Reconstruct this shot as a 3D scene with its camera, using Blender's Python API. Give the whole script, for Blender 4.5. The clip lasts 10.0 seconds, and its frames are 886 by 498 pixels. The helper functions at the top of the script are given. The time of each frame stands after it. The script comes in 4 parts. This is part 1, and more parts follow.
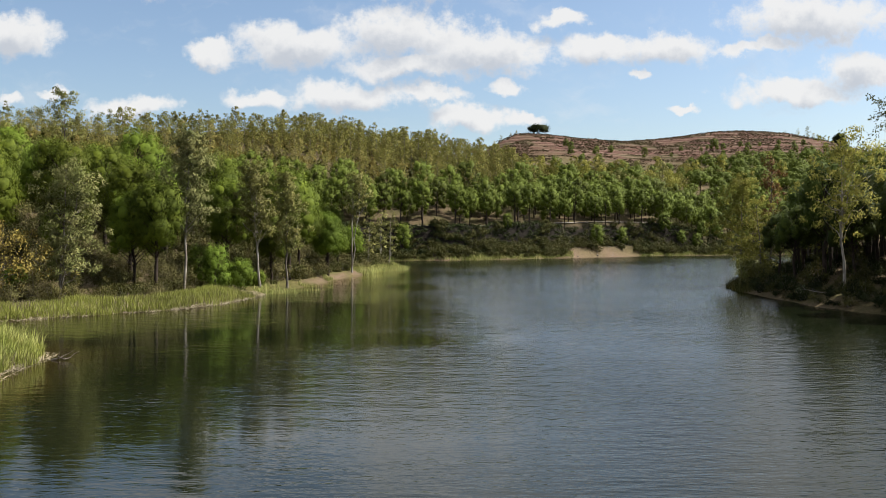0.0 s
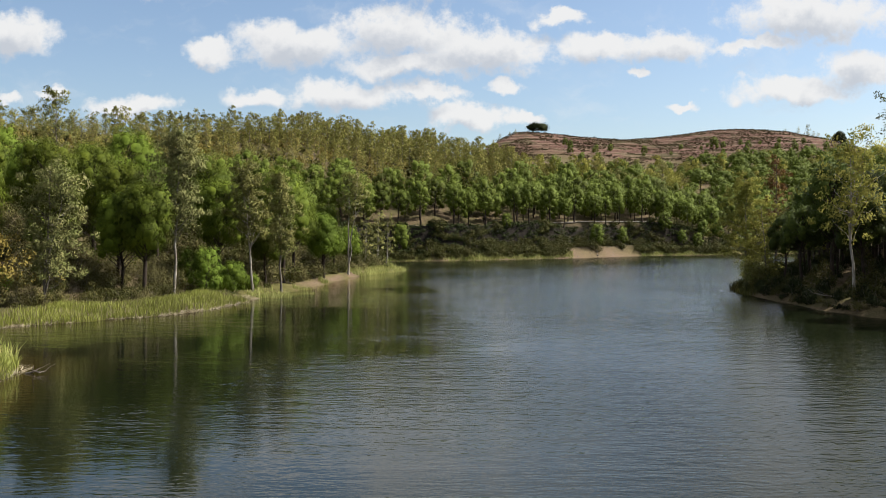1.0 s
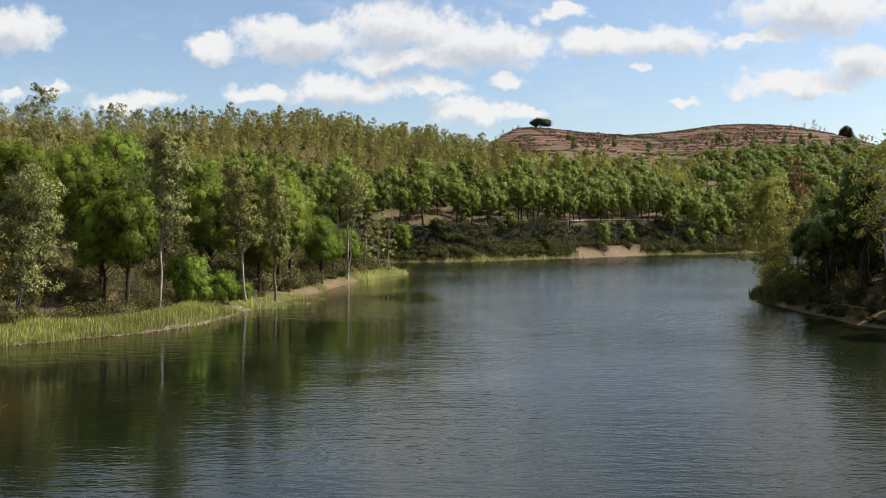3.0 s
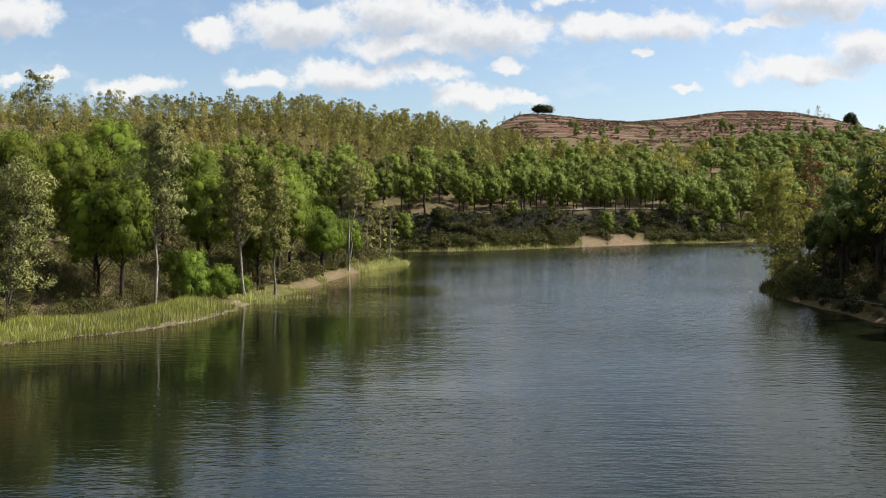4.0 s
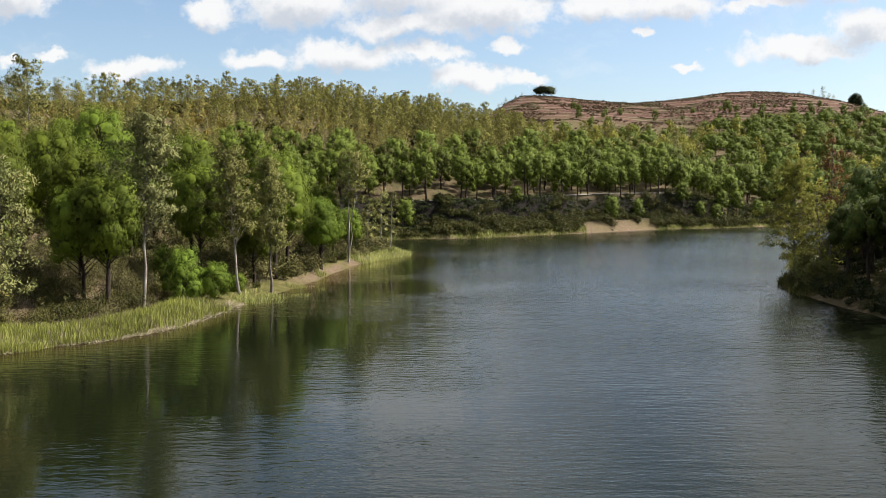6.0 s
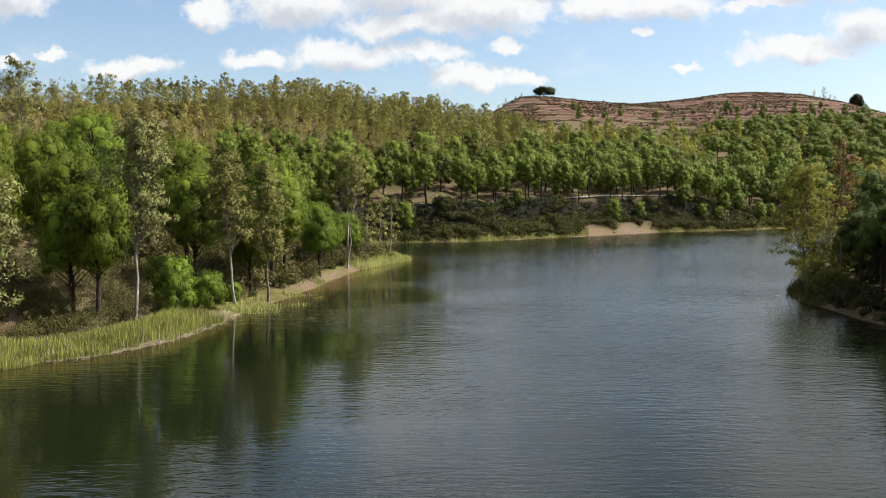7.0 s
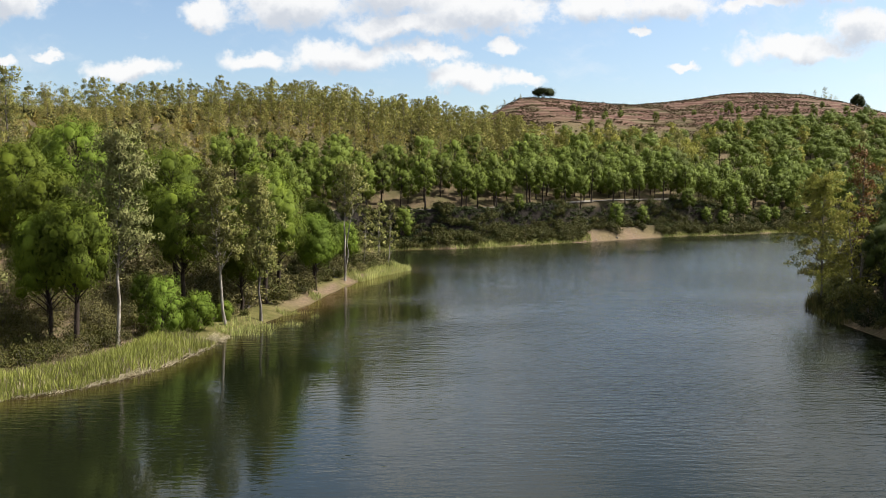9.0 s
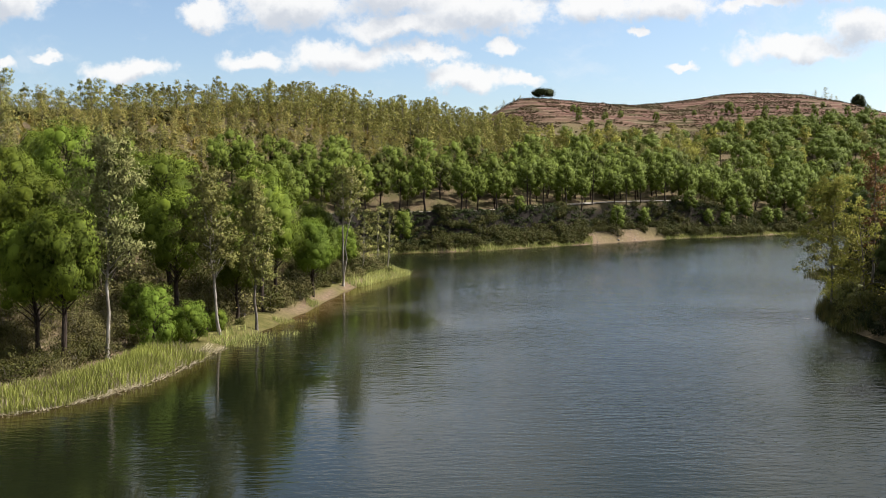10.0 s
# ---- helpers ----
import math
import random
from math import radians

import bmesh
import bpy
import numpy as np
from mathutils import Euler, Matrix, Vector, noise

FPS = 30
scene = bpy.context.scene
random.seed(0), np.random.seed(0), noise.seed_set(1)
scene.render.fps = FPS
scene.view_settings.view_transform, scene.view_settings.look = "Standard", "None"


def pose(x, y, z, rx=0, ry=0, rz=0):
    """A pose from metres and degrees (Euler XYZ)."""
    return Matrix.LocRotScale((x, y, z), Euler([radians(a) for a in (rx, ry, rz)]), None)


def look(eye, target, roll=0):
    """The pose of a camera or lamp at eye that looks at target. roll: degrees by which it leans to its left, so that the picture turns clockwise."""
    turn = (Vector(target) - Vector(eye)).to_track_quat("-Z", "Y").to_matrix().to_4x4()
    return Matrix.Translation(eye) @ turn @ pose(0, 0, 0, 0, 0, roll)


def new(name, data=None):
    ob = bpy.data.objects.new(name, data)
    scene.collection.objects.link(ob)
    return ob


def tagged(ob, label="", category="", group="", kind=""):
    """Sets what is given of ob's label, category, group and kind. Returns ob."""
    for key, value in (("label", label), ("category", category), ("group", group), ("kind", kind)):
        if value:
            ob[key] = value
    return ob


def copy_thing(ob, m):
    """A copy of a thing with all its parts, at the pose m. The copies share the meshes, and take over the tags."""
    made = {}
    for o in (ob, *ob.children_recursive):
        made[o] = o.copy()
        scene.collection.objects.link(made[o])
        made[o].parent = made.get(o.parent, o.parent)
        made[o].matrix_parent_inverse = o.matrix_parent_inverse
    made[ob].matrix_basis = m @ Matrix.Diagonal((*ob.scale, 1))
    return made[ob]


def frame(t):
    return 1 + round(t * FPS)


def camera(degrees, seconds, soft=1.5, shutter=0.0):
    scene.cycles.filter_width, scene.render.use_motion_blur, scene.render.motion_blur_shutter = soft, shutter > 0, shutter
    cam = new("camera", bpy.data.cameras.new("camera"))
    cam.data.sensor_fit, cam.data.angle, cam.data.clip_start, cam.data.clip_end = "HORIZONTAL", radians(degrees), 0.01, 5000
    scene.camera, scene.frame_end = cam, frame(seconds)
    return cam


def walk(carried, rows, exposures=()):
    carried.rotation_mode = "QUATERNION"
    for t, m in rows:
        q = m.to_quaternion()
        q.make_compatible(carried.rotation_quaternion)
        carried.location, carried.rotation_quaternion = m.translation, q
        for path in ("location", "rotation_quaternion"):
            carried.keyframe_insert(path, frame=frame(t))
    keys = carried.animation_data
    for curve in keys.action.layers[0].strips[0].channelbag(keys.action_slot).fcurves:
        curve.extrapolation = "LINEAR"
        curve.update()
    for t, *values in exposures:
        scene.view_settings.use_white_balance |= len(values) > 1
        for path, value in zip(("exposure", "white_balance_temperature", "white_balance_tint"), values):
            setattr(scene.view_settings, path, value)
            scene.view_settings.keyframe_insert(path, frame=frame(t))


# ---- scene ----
cam = camera(55.0, 10.0, soft=0.85)
PATH = [
    (0, (0.294, -0.962, 6.173), (0.293, 1.037, 6.133), 0.2),
    (0.5, (0.412, 0.0, 6.312), (0.412, 2.0, 6.27), 0.1),
    (1, (0.453, 1.164, 6.492), (0.454, 3.164, 6.449), 0.1),
    (1.5, (0.482, 2.343, 6.674), (0.482, 4.342, 6.629), -0.0),
    (2, (0.392, 3.715, 6.936), (0.391, 5.714, 6.89), 0.1),
    (2.5, (0.348, 4.915, 7.233), (0.346, 6.915, 7.186), 0.0),
    (4, (0.043, 8.09, 8.074), (0.037, 10.088, 7.987), -0.0),
    (4.5, (-0.131, 9.097, 8.338), (-0.136, 11.094, 8.231), -0.0),
    (5, (-0.209, 10.113, 8.651), (-0.215, 12.109, 8.522), -0.0),
    (5.5, (-0.284, 10.993, 8.924), (-0.291, 12.989, 8.792), -0.1),
    (7, (-0.589, 14.055, 9.791), (-0.593, 16.051, 9.659), -0.1),
    (7.5, (-0.641, 14.958, 10.042), (-0.645, 16.954, 9.91), -0.2),
    (8, (-0.737, 15.985, 10.302), (-0.739, 17.981, 10.171), -0.2),
    (8.5, (-0.821, 16.951, 10.563), (-0.823, 18.946, 10.432), -0.2),
    (9, (-0.886, 18.01, 10.818), (-0.886, 20.006, 10.687), -0.3),
    (9.5, (-0.996, 19.002, 11.029), (-0.994, 20.998, 10.899), -0.3),
    (10, (-1.017, 20.024, 11.208), (-1.015, 22.02, 11.078), -0.4),
]
walk(cam, [(t, look(eye, target, roll)) for t, eye, target, roll in PATH], [(0, 1.02), (2.5, 1.04), (6, 1.17), (10, 1.19)])

# ---------------------------------------------------------------- light
SUN_AZ, SUN_EL = 76.0, 49.0          # degrees from +y towards +x, and above the horizon
sun_dir = Vector((math.sin(radians(SUN_AZ)) * math.cos(radians(SUN_EL)), math.cos(radians(SUN_AZ)) * math.cos(radians(SUN_EL)), math.sin(radians(SUN_EL))))
sun_lamp = bpy.data.lights.new("sun", "SUN")
sun_lamp.energy, sun_lamp.angle, sun_lamp.color = 5.0, radians(0.53), (1.0, 0.955, 0.88)
sun_ob = new("sun", sun_lamp)
sun_ob.matrix_world = look(sun_dir * 300, (0, 0, 0))


class Nodes:
    """Short hand for wiring node trees."""

    def __init__(self, tree):
        self.tree = tree

    def add(self, kind, **settings):
        n = self.tree.nodes.new(kind)
        for key, value in settings.items():
            if key == "op":
                n.operation = value
            elif key == "blend":
                n.blend_type = value
            elif key == "dtype":
                n.data_type = value
            elif key == "attr":
                n.attribute_name = value
        return n

    def put(self, socket, value):
        if isinstance(value, bpy.types.NodeSocket):
            self.tree.links.new(value, socket)
        else:
            socket.default_value = value

    def math(self, op, a, b=0.0, c=0.0, clamp=False):
        n = self.add("ShaderNodeMath", op=op)
        n.use_clamp = clamp
        for i, v in enumerate((a, b, c)):
            self.put(n.inputs[i], v)
        return n.outputs[0]

    def vec(self, op, a, b=(0, 0, 0)):
        n = self.add("ShaderNodeVectorMath", op=op)
        self.put(n.inputs[0], a)
        self.put(n.inputs[1], b)
        return n.outputs["Value"] if op in ("LENGTH", "DOT_PRODUCT") else n.outputs[0]

    def noise(self, vector, scale, detail=4.0, rough=0.5, out="Fac"):
        n = self.add("ShaderNodeTexNoise")
        if vector is not None:
            self.put(n.inputs["Vector"], vector)
        n.inputs["Scale"].default_value, n.inputs["Detail"].default_value, n.inputs["Roughness"].default_value = scale, detail, rough
        return n.outputs[out]

    def step(self, value, lo, hi, to_lo=0.0, to_hi=1.0):
        n = self.add("ShaderNodeMapRange")
        n.interpolation_type = "SMOOTHSTEP"
        for i, v in enumerate((value, lo, hi, to_lo, to_hi)):
            self.put(n.inputs[i], v)
        return n.outputs[0]

    def mix(self, fac, a, b, blend="MIX"):
        n = self.add("ShaderNodeMix", dtype="RGBA", blend=blend)
        self.put(n.inputs[0], fac)
        self.put(n.inputs[6], (*a, 1) if isinstance(a, tuple) else a)
        self.put(n.inputs[7], (*b, 1) if isinstance(b, tuple) else b)
        return n.outputs[2]


# fair-weather cumulus in the north, as ellipses: across and up in thousandths of the distance, half width, half height
HIGH_CLOUDS = [(-500, 228, 52, 28), (-276, 208, 34, 17), (-168, 222, 88, 30), (-48, 236, 76, 34), (48, 214, 92, 29), (-36, 194, 86, 18),
               (182, 214, 60, 19), (258, 216, 64, 23), (136, 250, 28, 12), (430, 250, 105, 30), (362, 217, 50, 11), (232, 180, 14, 7), (75, 172, 28, 9)]
# from (450, 335) on: unseen clouds added above the view to brighten the water
LOW_AND_ADDED_CLOUDS = [(-362, 148, 58, 16), (-212, 158, 50, 15), (-112, 160, 84, 20), (-16, 160, 42, 13), (30, 136, 52, 17), (92, 132, 32, 9),
              (412, 170, 96, 18), (492, 194, 56, 26), (282, 143, 18, 6), (-512, 148, 20, 9), (-455, 160, 18, 8), (-5, 300, 120, 30), (300, 300, 90, 25), (-330, 310, 110, 32), (450, 335, 150, 44), (140, 350, 120, 36), (330, 400, 120, 40), (560, 420, 140, 50)]


def cloud_group():
    g = bpy.data.node_groups.new("cumulus", "ShaderNodeTree")
    g.interface.new_socket("Place", in_out="INPUT", socket_type="NodeSocketVector")
    g.interface.new_socket("Depth", in_out="OUTPUT", socket_type="NodeSocketFloat")
    w = Nodes(g)
    place = w.add("NodeGroupInput").outputs[0]
    best = None
    for u, v, ru, rv in HIGH_CLOUDS + LOW_AND_ADDED_CLOUDS:
        off = w.vec("MULTIPLY", w.vec("SUBTRACT", place, (u / 1000, v / 1000, 0)), (1000 / ru, 1000 / rv, 0))
        d = w.vec("LENGTH", off)
        best = d if best is None else w.math("SMOOTH_MIN", best, d, 0.25)
    w.put(w.add("NodeGroupOutput").inputs[0], w.math("SUBTRACT", 1.0, best))
    return g


world = bpy.data.worlds.new("sky")
scene.world = world
world.use_nodes = True
W = Nodes(world.node_tree)
for n in list(world.node_tree.nodes):
    world.node_tree.nodes.remove(n)
sky = W.add("ShaderNodeTexSky")
sky.sky_type, sky.sun_disc = "NISHITA", False
sky.sun_elevation, sky.sun_rotation = radians(SUN_EL), radians(SUN_AZ)
sky.air_density, sky.dust_density, sky.ozone_density = 1.0, 1.2, 1.6
toward = W.add("ShaderNodeTexCoord").outputs["Generated"]
part_xyz = W.add("ShaderNodeSeparateXYZ")
W.put(part_xyz.inputs[0], toward)
ahead = W.math("MAXIMUM", part_xyz.outputs[1], 0.02)
flat = W.add("ShaderNodeCombineXYZ")
W.put(flat.inputs[0], W.math("DIVIDE", part_xyz.outputs[0], ahead))
W.put(flat.inputs[1], W.math("DIVIDE", part_xyz.outputs[2], ahead))
uv = flat.outputs[0]
warp = W.vec("SCALE", W.vec("SUBTRACT", W.noise(uv, 13.0, 3.0, 0.6, "Color"), (0.5, 0.5, 0.5)))
warp.node.inputs["Scale"].default_value = 0.050
curl = W.vec("SCALE", W.vec("SUBTRACT", W.noise(uv, 46.0, 6.0, 0.65, "Color"), (0.5, 0.5, 0.5)))
curl.node.inputs["Scale"].default_value = 0.022
uv_w = W.vec("ADD", W.vec("ADD", uv, warp), curl)
cumulus = cloud_group()


def cloud_depth(where):
    n = W.add("ShaderNodeGroup")
    n.node_tree = cumulus
    W.put(n.inputs[0], where)
    return n.outputs[0]


billow = W.math("SUBTRACT", W.noise(uv, 34.0, 9.0, 0.66), 0.5)
here = W.math("ADD", cloud_depth(uv_w), W.math("MULTIPLY", billow, 1.5))
above_it = cloud_depth(W.vec("ADD", uv_w, (0.008, 0.02, 0)))
wisp = W.step(W.noise(W.vec("MULTIPLY", uv_w, (1.0, 2.4, 1)), 9.0, 7.0, 0.6), 0.50, 0.78, 0.0, 0.30)
dense = W.math("MAXIMUM", W.step(here, -0.14, 0.44), wisp)
# the rest of the sky, overhead and behind, carries the same broken cumulus
over = W.add("ShaderNodeCombineXYZ")
up_c = W.math("MAXIMUM", part_xyz.outputs[2], 0.06)
W.put(over.inputs[0], W.math("DIVIDE", part_xyz.outputs[0], up_c))
W.put(over.inputs[1], W.math("DIVIDE", part_xyz.outputs[1], up_c))
rest = W.step(W.noise(over.outputs[0], 1.3, 6.0, 0.55), 0.40, 0.58)
outside = W.math("MAXIMUM", W.step(part_xyz.outputs[1], 0.45, 0.25), W.step(part_xyz.outputs[2], 0.28, 0.42))
outside = W.math("MULTIPLY", outside, W.step(part_xyz.outputs[2], 0.02, 0.12))
cover_c = W.math("ADD", W.math("MULTIPLY", dense, W.math("SUBTRACT", 1.0, outside)), W.math("MULTIPLY", rest, outside), clamp=True)
shade_c = W.step(W.math("ADD", above_it, W.math("MULTIPLY", billow, 1.2)), 0.0, 0.9)
cloud_col = W.mix(shade_c, (1.0, 1.0, 1.0), (0.66, 0.70, 0.77))
bg_sky, bg_cloud, both = W.add("ShaderNodeBackground"), W.add("ShaderNodeBackground"), W.add("ShaderNodeMixShader")
W.put(bg_sky.inputs[0], sky.outputs[0])
bg_sky.inputs[1].default_value = 0.072
W.put(bg_cloud.inputs[0], cloud_col)
bg_cloud.inputs[1].default_value = 0.43
W.put(both.inputs[0], W.math("MULTIPLY", cover_c, 0.97))
W.put(both.inputs[1], bg_sky.outputs[0])
W.put(both.inputs[2], bg_cloud.outputs[0])
W.put(W.add("ShaderNodeOutputWorld").inputs[0], both.outputs[0])


# ---------------------------------------------------------------- materials
def material(name):
    m = bpy.data.materials.new(name)
    m.use_nodes = True
    w = Nodes(m.node_tree)
    bsdf = m.node_tree.nodes["Principled BSDF"]
    return m, w, bsdf


def bump(w, bsdf, height, strength=0.4, distance=0.1):
    b = w.add("ShaderNodeBump")
    b.inputs["Strength"].default_value, b.inputs["Distance"].default_value = strength, distance
    w.put(b.inputs["Height"], height)
    w.put(bsdf.inputs["Normal"], b.outputs[0])


def foliage(name, colours, rough=0.55, thin=0.35):
    """Leaves: a colour for each leaf between the given ones, tinted tree by tree, with light passing through."""
    m, w, bsdf = material(name)
    leaf = w.add("ShaderNodeNewGeometry").outputs["Random Per Island"]
    tree = w.add("ShaderNodeObjectInfo").outputs["Random"]
    place = w.add("ShaderNodeTexCoord").outputs["Object"]
    patch = w.noise(place, 0.9, 2.0)
    lo, mid, hi = colours
    col = w.mix(w.math("MULTIPLY", leaf, 1.0), lo, mid)
    col = w.mix(w.step(w.math("ADD", patch, w.math("MULTIPLY", w.math("SUBTRACT", tree, 0.5), 0.45)), 0.38, 0.7), col, hi)
    tint = w.add("ShaderNodeHueSaturation")
    w.put(tint.inputs["Hue"], w.math("MULTIPLY_ADD", tree, 0.035, 0.4825))
    shade = w.math("MULTIPLY_ADD", w.math("FRACT", w.math("MULTIPLY", tree, 7.31)), 0.34, 0.70)
    w.put(tint.inputs["Value"], w.math("MULTIPLY_ADD", w.step(w.noise(place, 0.21, 2.0), 0.38, 0.62), 0.26, shade))
    w.put(tint.inputs["Color"], col)
    w.put(bsdf.inputs["Base Color"], tint.outputs[0])
    bsdf.inputs["Roughness"].default_value = rough
    bsdf.inputs["Specular IOR Level"].default_value = 0.08
    back, mixed = w.add("ShaderNodeBsdfTranslucent"), w.add("ShaderNodeMixShader")
    w.put(back.inputs[0], tint.outputs[0])
    mixed.inputs[0].default_value = thin
    w.put(mixed.inputs[1], bsdf.outputs[0])
    w.put(mixed.inputs[2], back.outputs[0])
    w.put(m.node_tree.nodes["Material Output"].inputs[0], mixed.outputs[0])
    return m


def bark(name, dark, light, scale=(6, 6, 1.2), blotch=1.5):
    m, w, bsdf = material(name)
    place = w.vec("MULTIPLY", w.add("ShaderNodeTexCoord").outputs["Object"], scale)
    grain = w.noise(place, 2.0, 6.0, 0.65)
    spots = w.noise(w.add("ShaderNodeTexCoord").outputs["Object"], blotch, 3.0)
    col = w.mix(w.step(grain, 0.35, 0.68), dark, light)
    col = w.mix(w.step(spots, 0.55, 0.7, 0.0, 0.6), col, dark)
    w.put(bsdf.inputs["Base Color"], col)
    bsdf.inputs["Roughness"].default_value = 0.85
    bsdf.inputs["Specular IOR Level"].default_value = 0.15
    bump(w, bsdf, grain, 0.6, 0.03)
    return m


PINE_LEAF = foliage("pine_needles", ((0.042, 0.059, 0.006), (0.078, 0.106, 0.010), (0.118, 0.150, 0.016)), 0.7, 0.12)
FAR_PINE_LEAF = foliage("far_pine_needles", ((0.034, 0.045, 0.006), (0.060, 0.077, 0.009), (0.090, 0.108, 0.014)), 0.7, 0.09)
# pine green with the shade of the wooded point put into the colour
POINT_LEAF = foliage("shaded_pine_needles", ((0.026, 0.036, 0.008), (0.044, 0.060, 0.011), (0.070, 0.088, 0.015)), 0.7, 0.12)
# near-black greens: dark crest trees, and shade put into point and cut-bank shrubs
DARK_SHADE_LEAF = foliage("holm_oak_leaves", ((0.012, 0.017, 0.006), (0.021, 0.028, 0.009), (0.034, 0.041, 0.013)), 0.8, 0.06)
GUM_LEAF = foliage("gum_leaves", ((0.105, 0.115, 0.030), (0.190, 0.195, 0.055), (0.255, 0.235, 0.080)), 0.45, 0.30)
GREY_GUM_LEAF = foliage("grey_gum_leaves", ((0.076, 0.086, 0.027), (0.132, 0.142, 0.046), (0.178, 0.172, 0.068)), 0.75, 0.28)
HILL_GUM_LEAF = foliage("hill_gum_leaves", ((0.140, 0.146, 0.034), (0.230, 0.230, 0.056), (0.265, 0.212, 0.074)), 0.7, 0.30)
LIME_LEAF = foliage("yellow_green_leaves", ((0.140, 0.150, 0.028), (0.250, 0.255, 0.050), (0.310, 0.275, 0.065)), 0.7, 0.42)
RUST_LEAF = foliage("rust_leaves", ((0.0806, 0.0384, 0.0136), (0.1302, 0.0682, 0.0223), (0.1550, 0.0930, 0.0310)), 0.6, 0.26)
SHRUB_LEAF = foliage("shrub_leaves", ((0.030, 0.036, 0.008), (0.066, 0.066, 0.017), (0.100, 0.084, 0.028)), 0.7, 0.14)
DRY_SHRUB_LEAF = foliage("dry_shrub_leaves", ((0.088, 0.084, 0.030), (0.150, 0.140, 0.052), (0.190, 0.160, 0.072)), 0.8, 0.15)
YOUNG_LEAF = foliage("young_pine_needles", ((0.055, 0.088, 0.010), (0.105, 0.150, 0.016), (0.140, 0.185, 0.022)), 0.7, 0.22)
REED_LEAF = foliage("reed_blades", ((0.165, 0.195, 0.045), (0.250, 0.280, 0.070), (0.340, 0.330, 0.120)), 0.7, 0.3)
OCHRE_LEAF = foliage("ochre_leaves", ((0.100, 0.066, 0.016), (0.170, 0.118, 0.028), (0.200, 0.142, 0.040)), 0.7, 0.25)
HEATH_LEAF = foliage("heath_leaves", ((0.056, 0.044, 0.021), (0.090, 0.074, 0.034), (0.115, 0.092, 0.046)), 0.8, 0.1)
STRAW = foliage("straw", ((0.1860, 0.1488, 0.0930), (0.2728, 0.2232, 0.1488), (0.3100, 0.2604, 0.1798)), 0.8, 0.1)
PINE_BARK = bark("pine_bark", (0.0202, 0.0144, 0.0115), (0.0540, 0.0396, 0.0302))
GUM_BARK = bark("gum_bark", (0.1440, 0.1188, 0.0936), (0.3744, 0.3456, 0.3024), (3, 3, 0.6), 0.8)
GREY_BARK = bark("grey_bark", (0.0720, 0.0612, 0.0504), (0.1872, 0.1656, 0.1440), (4, 4, 1.0), 1.0)


def ground_material():
    m, w, bsdf = material("earth_and_litter")
    place = w.add("ShaderNodeTexCoord").outputs["Object"]
    cover = w.add("ShaderNodeSeparateColor")
    w.put(cover.inputs[0], w.add("ShaderNodeAttribute", attr="cover").outputs["Color"])
    fine, coarse, tufts = w.noise(place, 3.2, 6.0, 0.65), w.noise(place, 0.22, 5.0, 0.6), w.noise(place, 1.1, 5.0, 0.7)
    litter = w.mix(w.step(fine, 0.3, 0.7), (0.042, 0.030, 0.017), (0.150, 0.112, 0.068))
    litter = w.mix(w.step(coarse, 0.42, 0.62), litter, (0.0713, 0.0620, 0.0285))
    turf = w.mix(w.step(tufts, 0.3, 0.7), (0.060, 0.058, 0.018), (0.120, 0.105, 0.040))
    sand = w.mix(w.step(fine, 0.25, 0.75), (0.090, 0.056, 0.046), (0.220, 0.146, 0.116))
    heath = w.mix(w.step(tufts, 0.35, 0.66), (0.048, 0.024, 0.017), (0.125, 0.070, 0.052))
    heath = w.mix(w.step(w.noise(place, 0.06, 6.0, 0.7), 0.46, 0.60), heath, (0.0558, 0.0465, 0.0211))
    # paler risers along the old planting terraces
    level = w.add("ShaderNodeSeparateXYZ")
    w.put(level.inputs[0], place)
    rung = w.math("FRACT", w.math("MULTIPLY_ADD", w.noise(place, 0.035, 4.0, 0.6), 2.4, w.math("MULTIPLY", level.outputs[2], 0.42)))
    riser = w.math("MULTIPLY", w.math("MULTIPLY", w.step(rung, 0.55, 0.68), w.step(rung, 0.98, 0.86)), w.step(tufts, 0.34, 0.56))
    heath = w.mix(w.math("MULTIPLY", riser, 0.62), heath, (0.200, 0.142, 0.112))
    col = w.mix(cover.outputs[0], litter, turf)
    col = w.mix(w.math("MULTIPLY", cover.outputs[1], w.step(tufts, 0.2, 0.45, 0.6, 1.0)), col, sand)
    col = w.mix(cover.outputs[2], col, heath)
    # the cut bank's shade, put in as a near-black ground colour
    face_shade = w.mix(w.step(fine, 0.3, 0.7), (0.008, 0.007, 0.006), (0.024, 0.020, 0.016))
    col = w.mix(w.add("ShaderNodeAttribute", attr="cut_face").outputs["Fac"], col, face_shade)
    w.put(bsdf.inputs["Base Color"], col)
    bsdf.inputs["Roughness"].default_value = 0.95
    bsdf.inputs["Specular IOR Level"].default_value = 0.05
    bump(w, bsdf, w.math("ADD", fine, w.math("MULTIPLY", tufts, 2.0)), 0.7, 0.18)
    return m


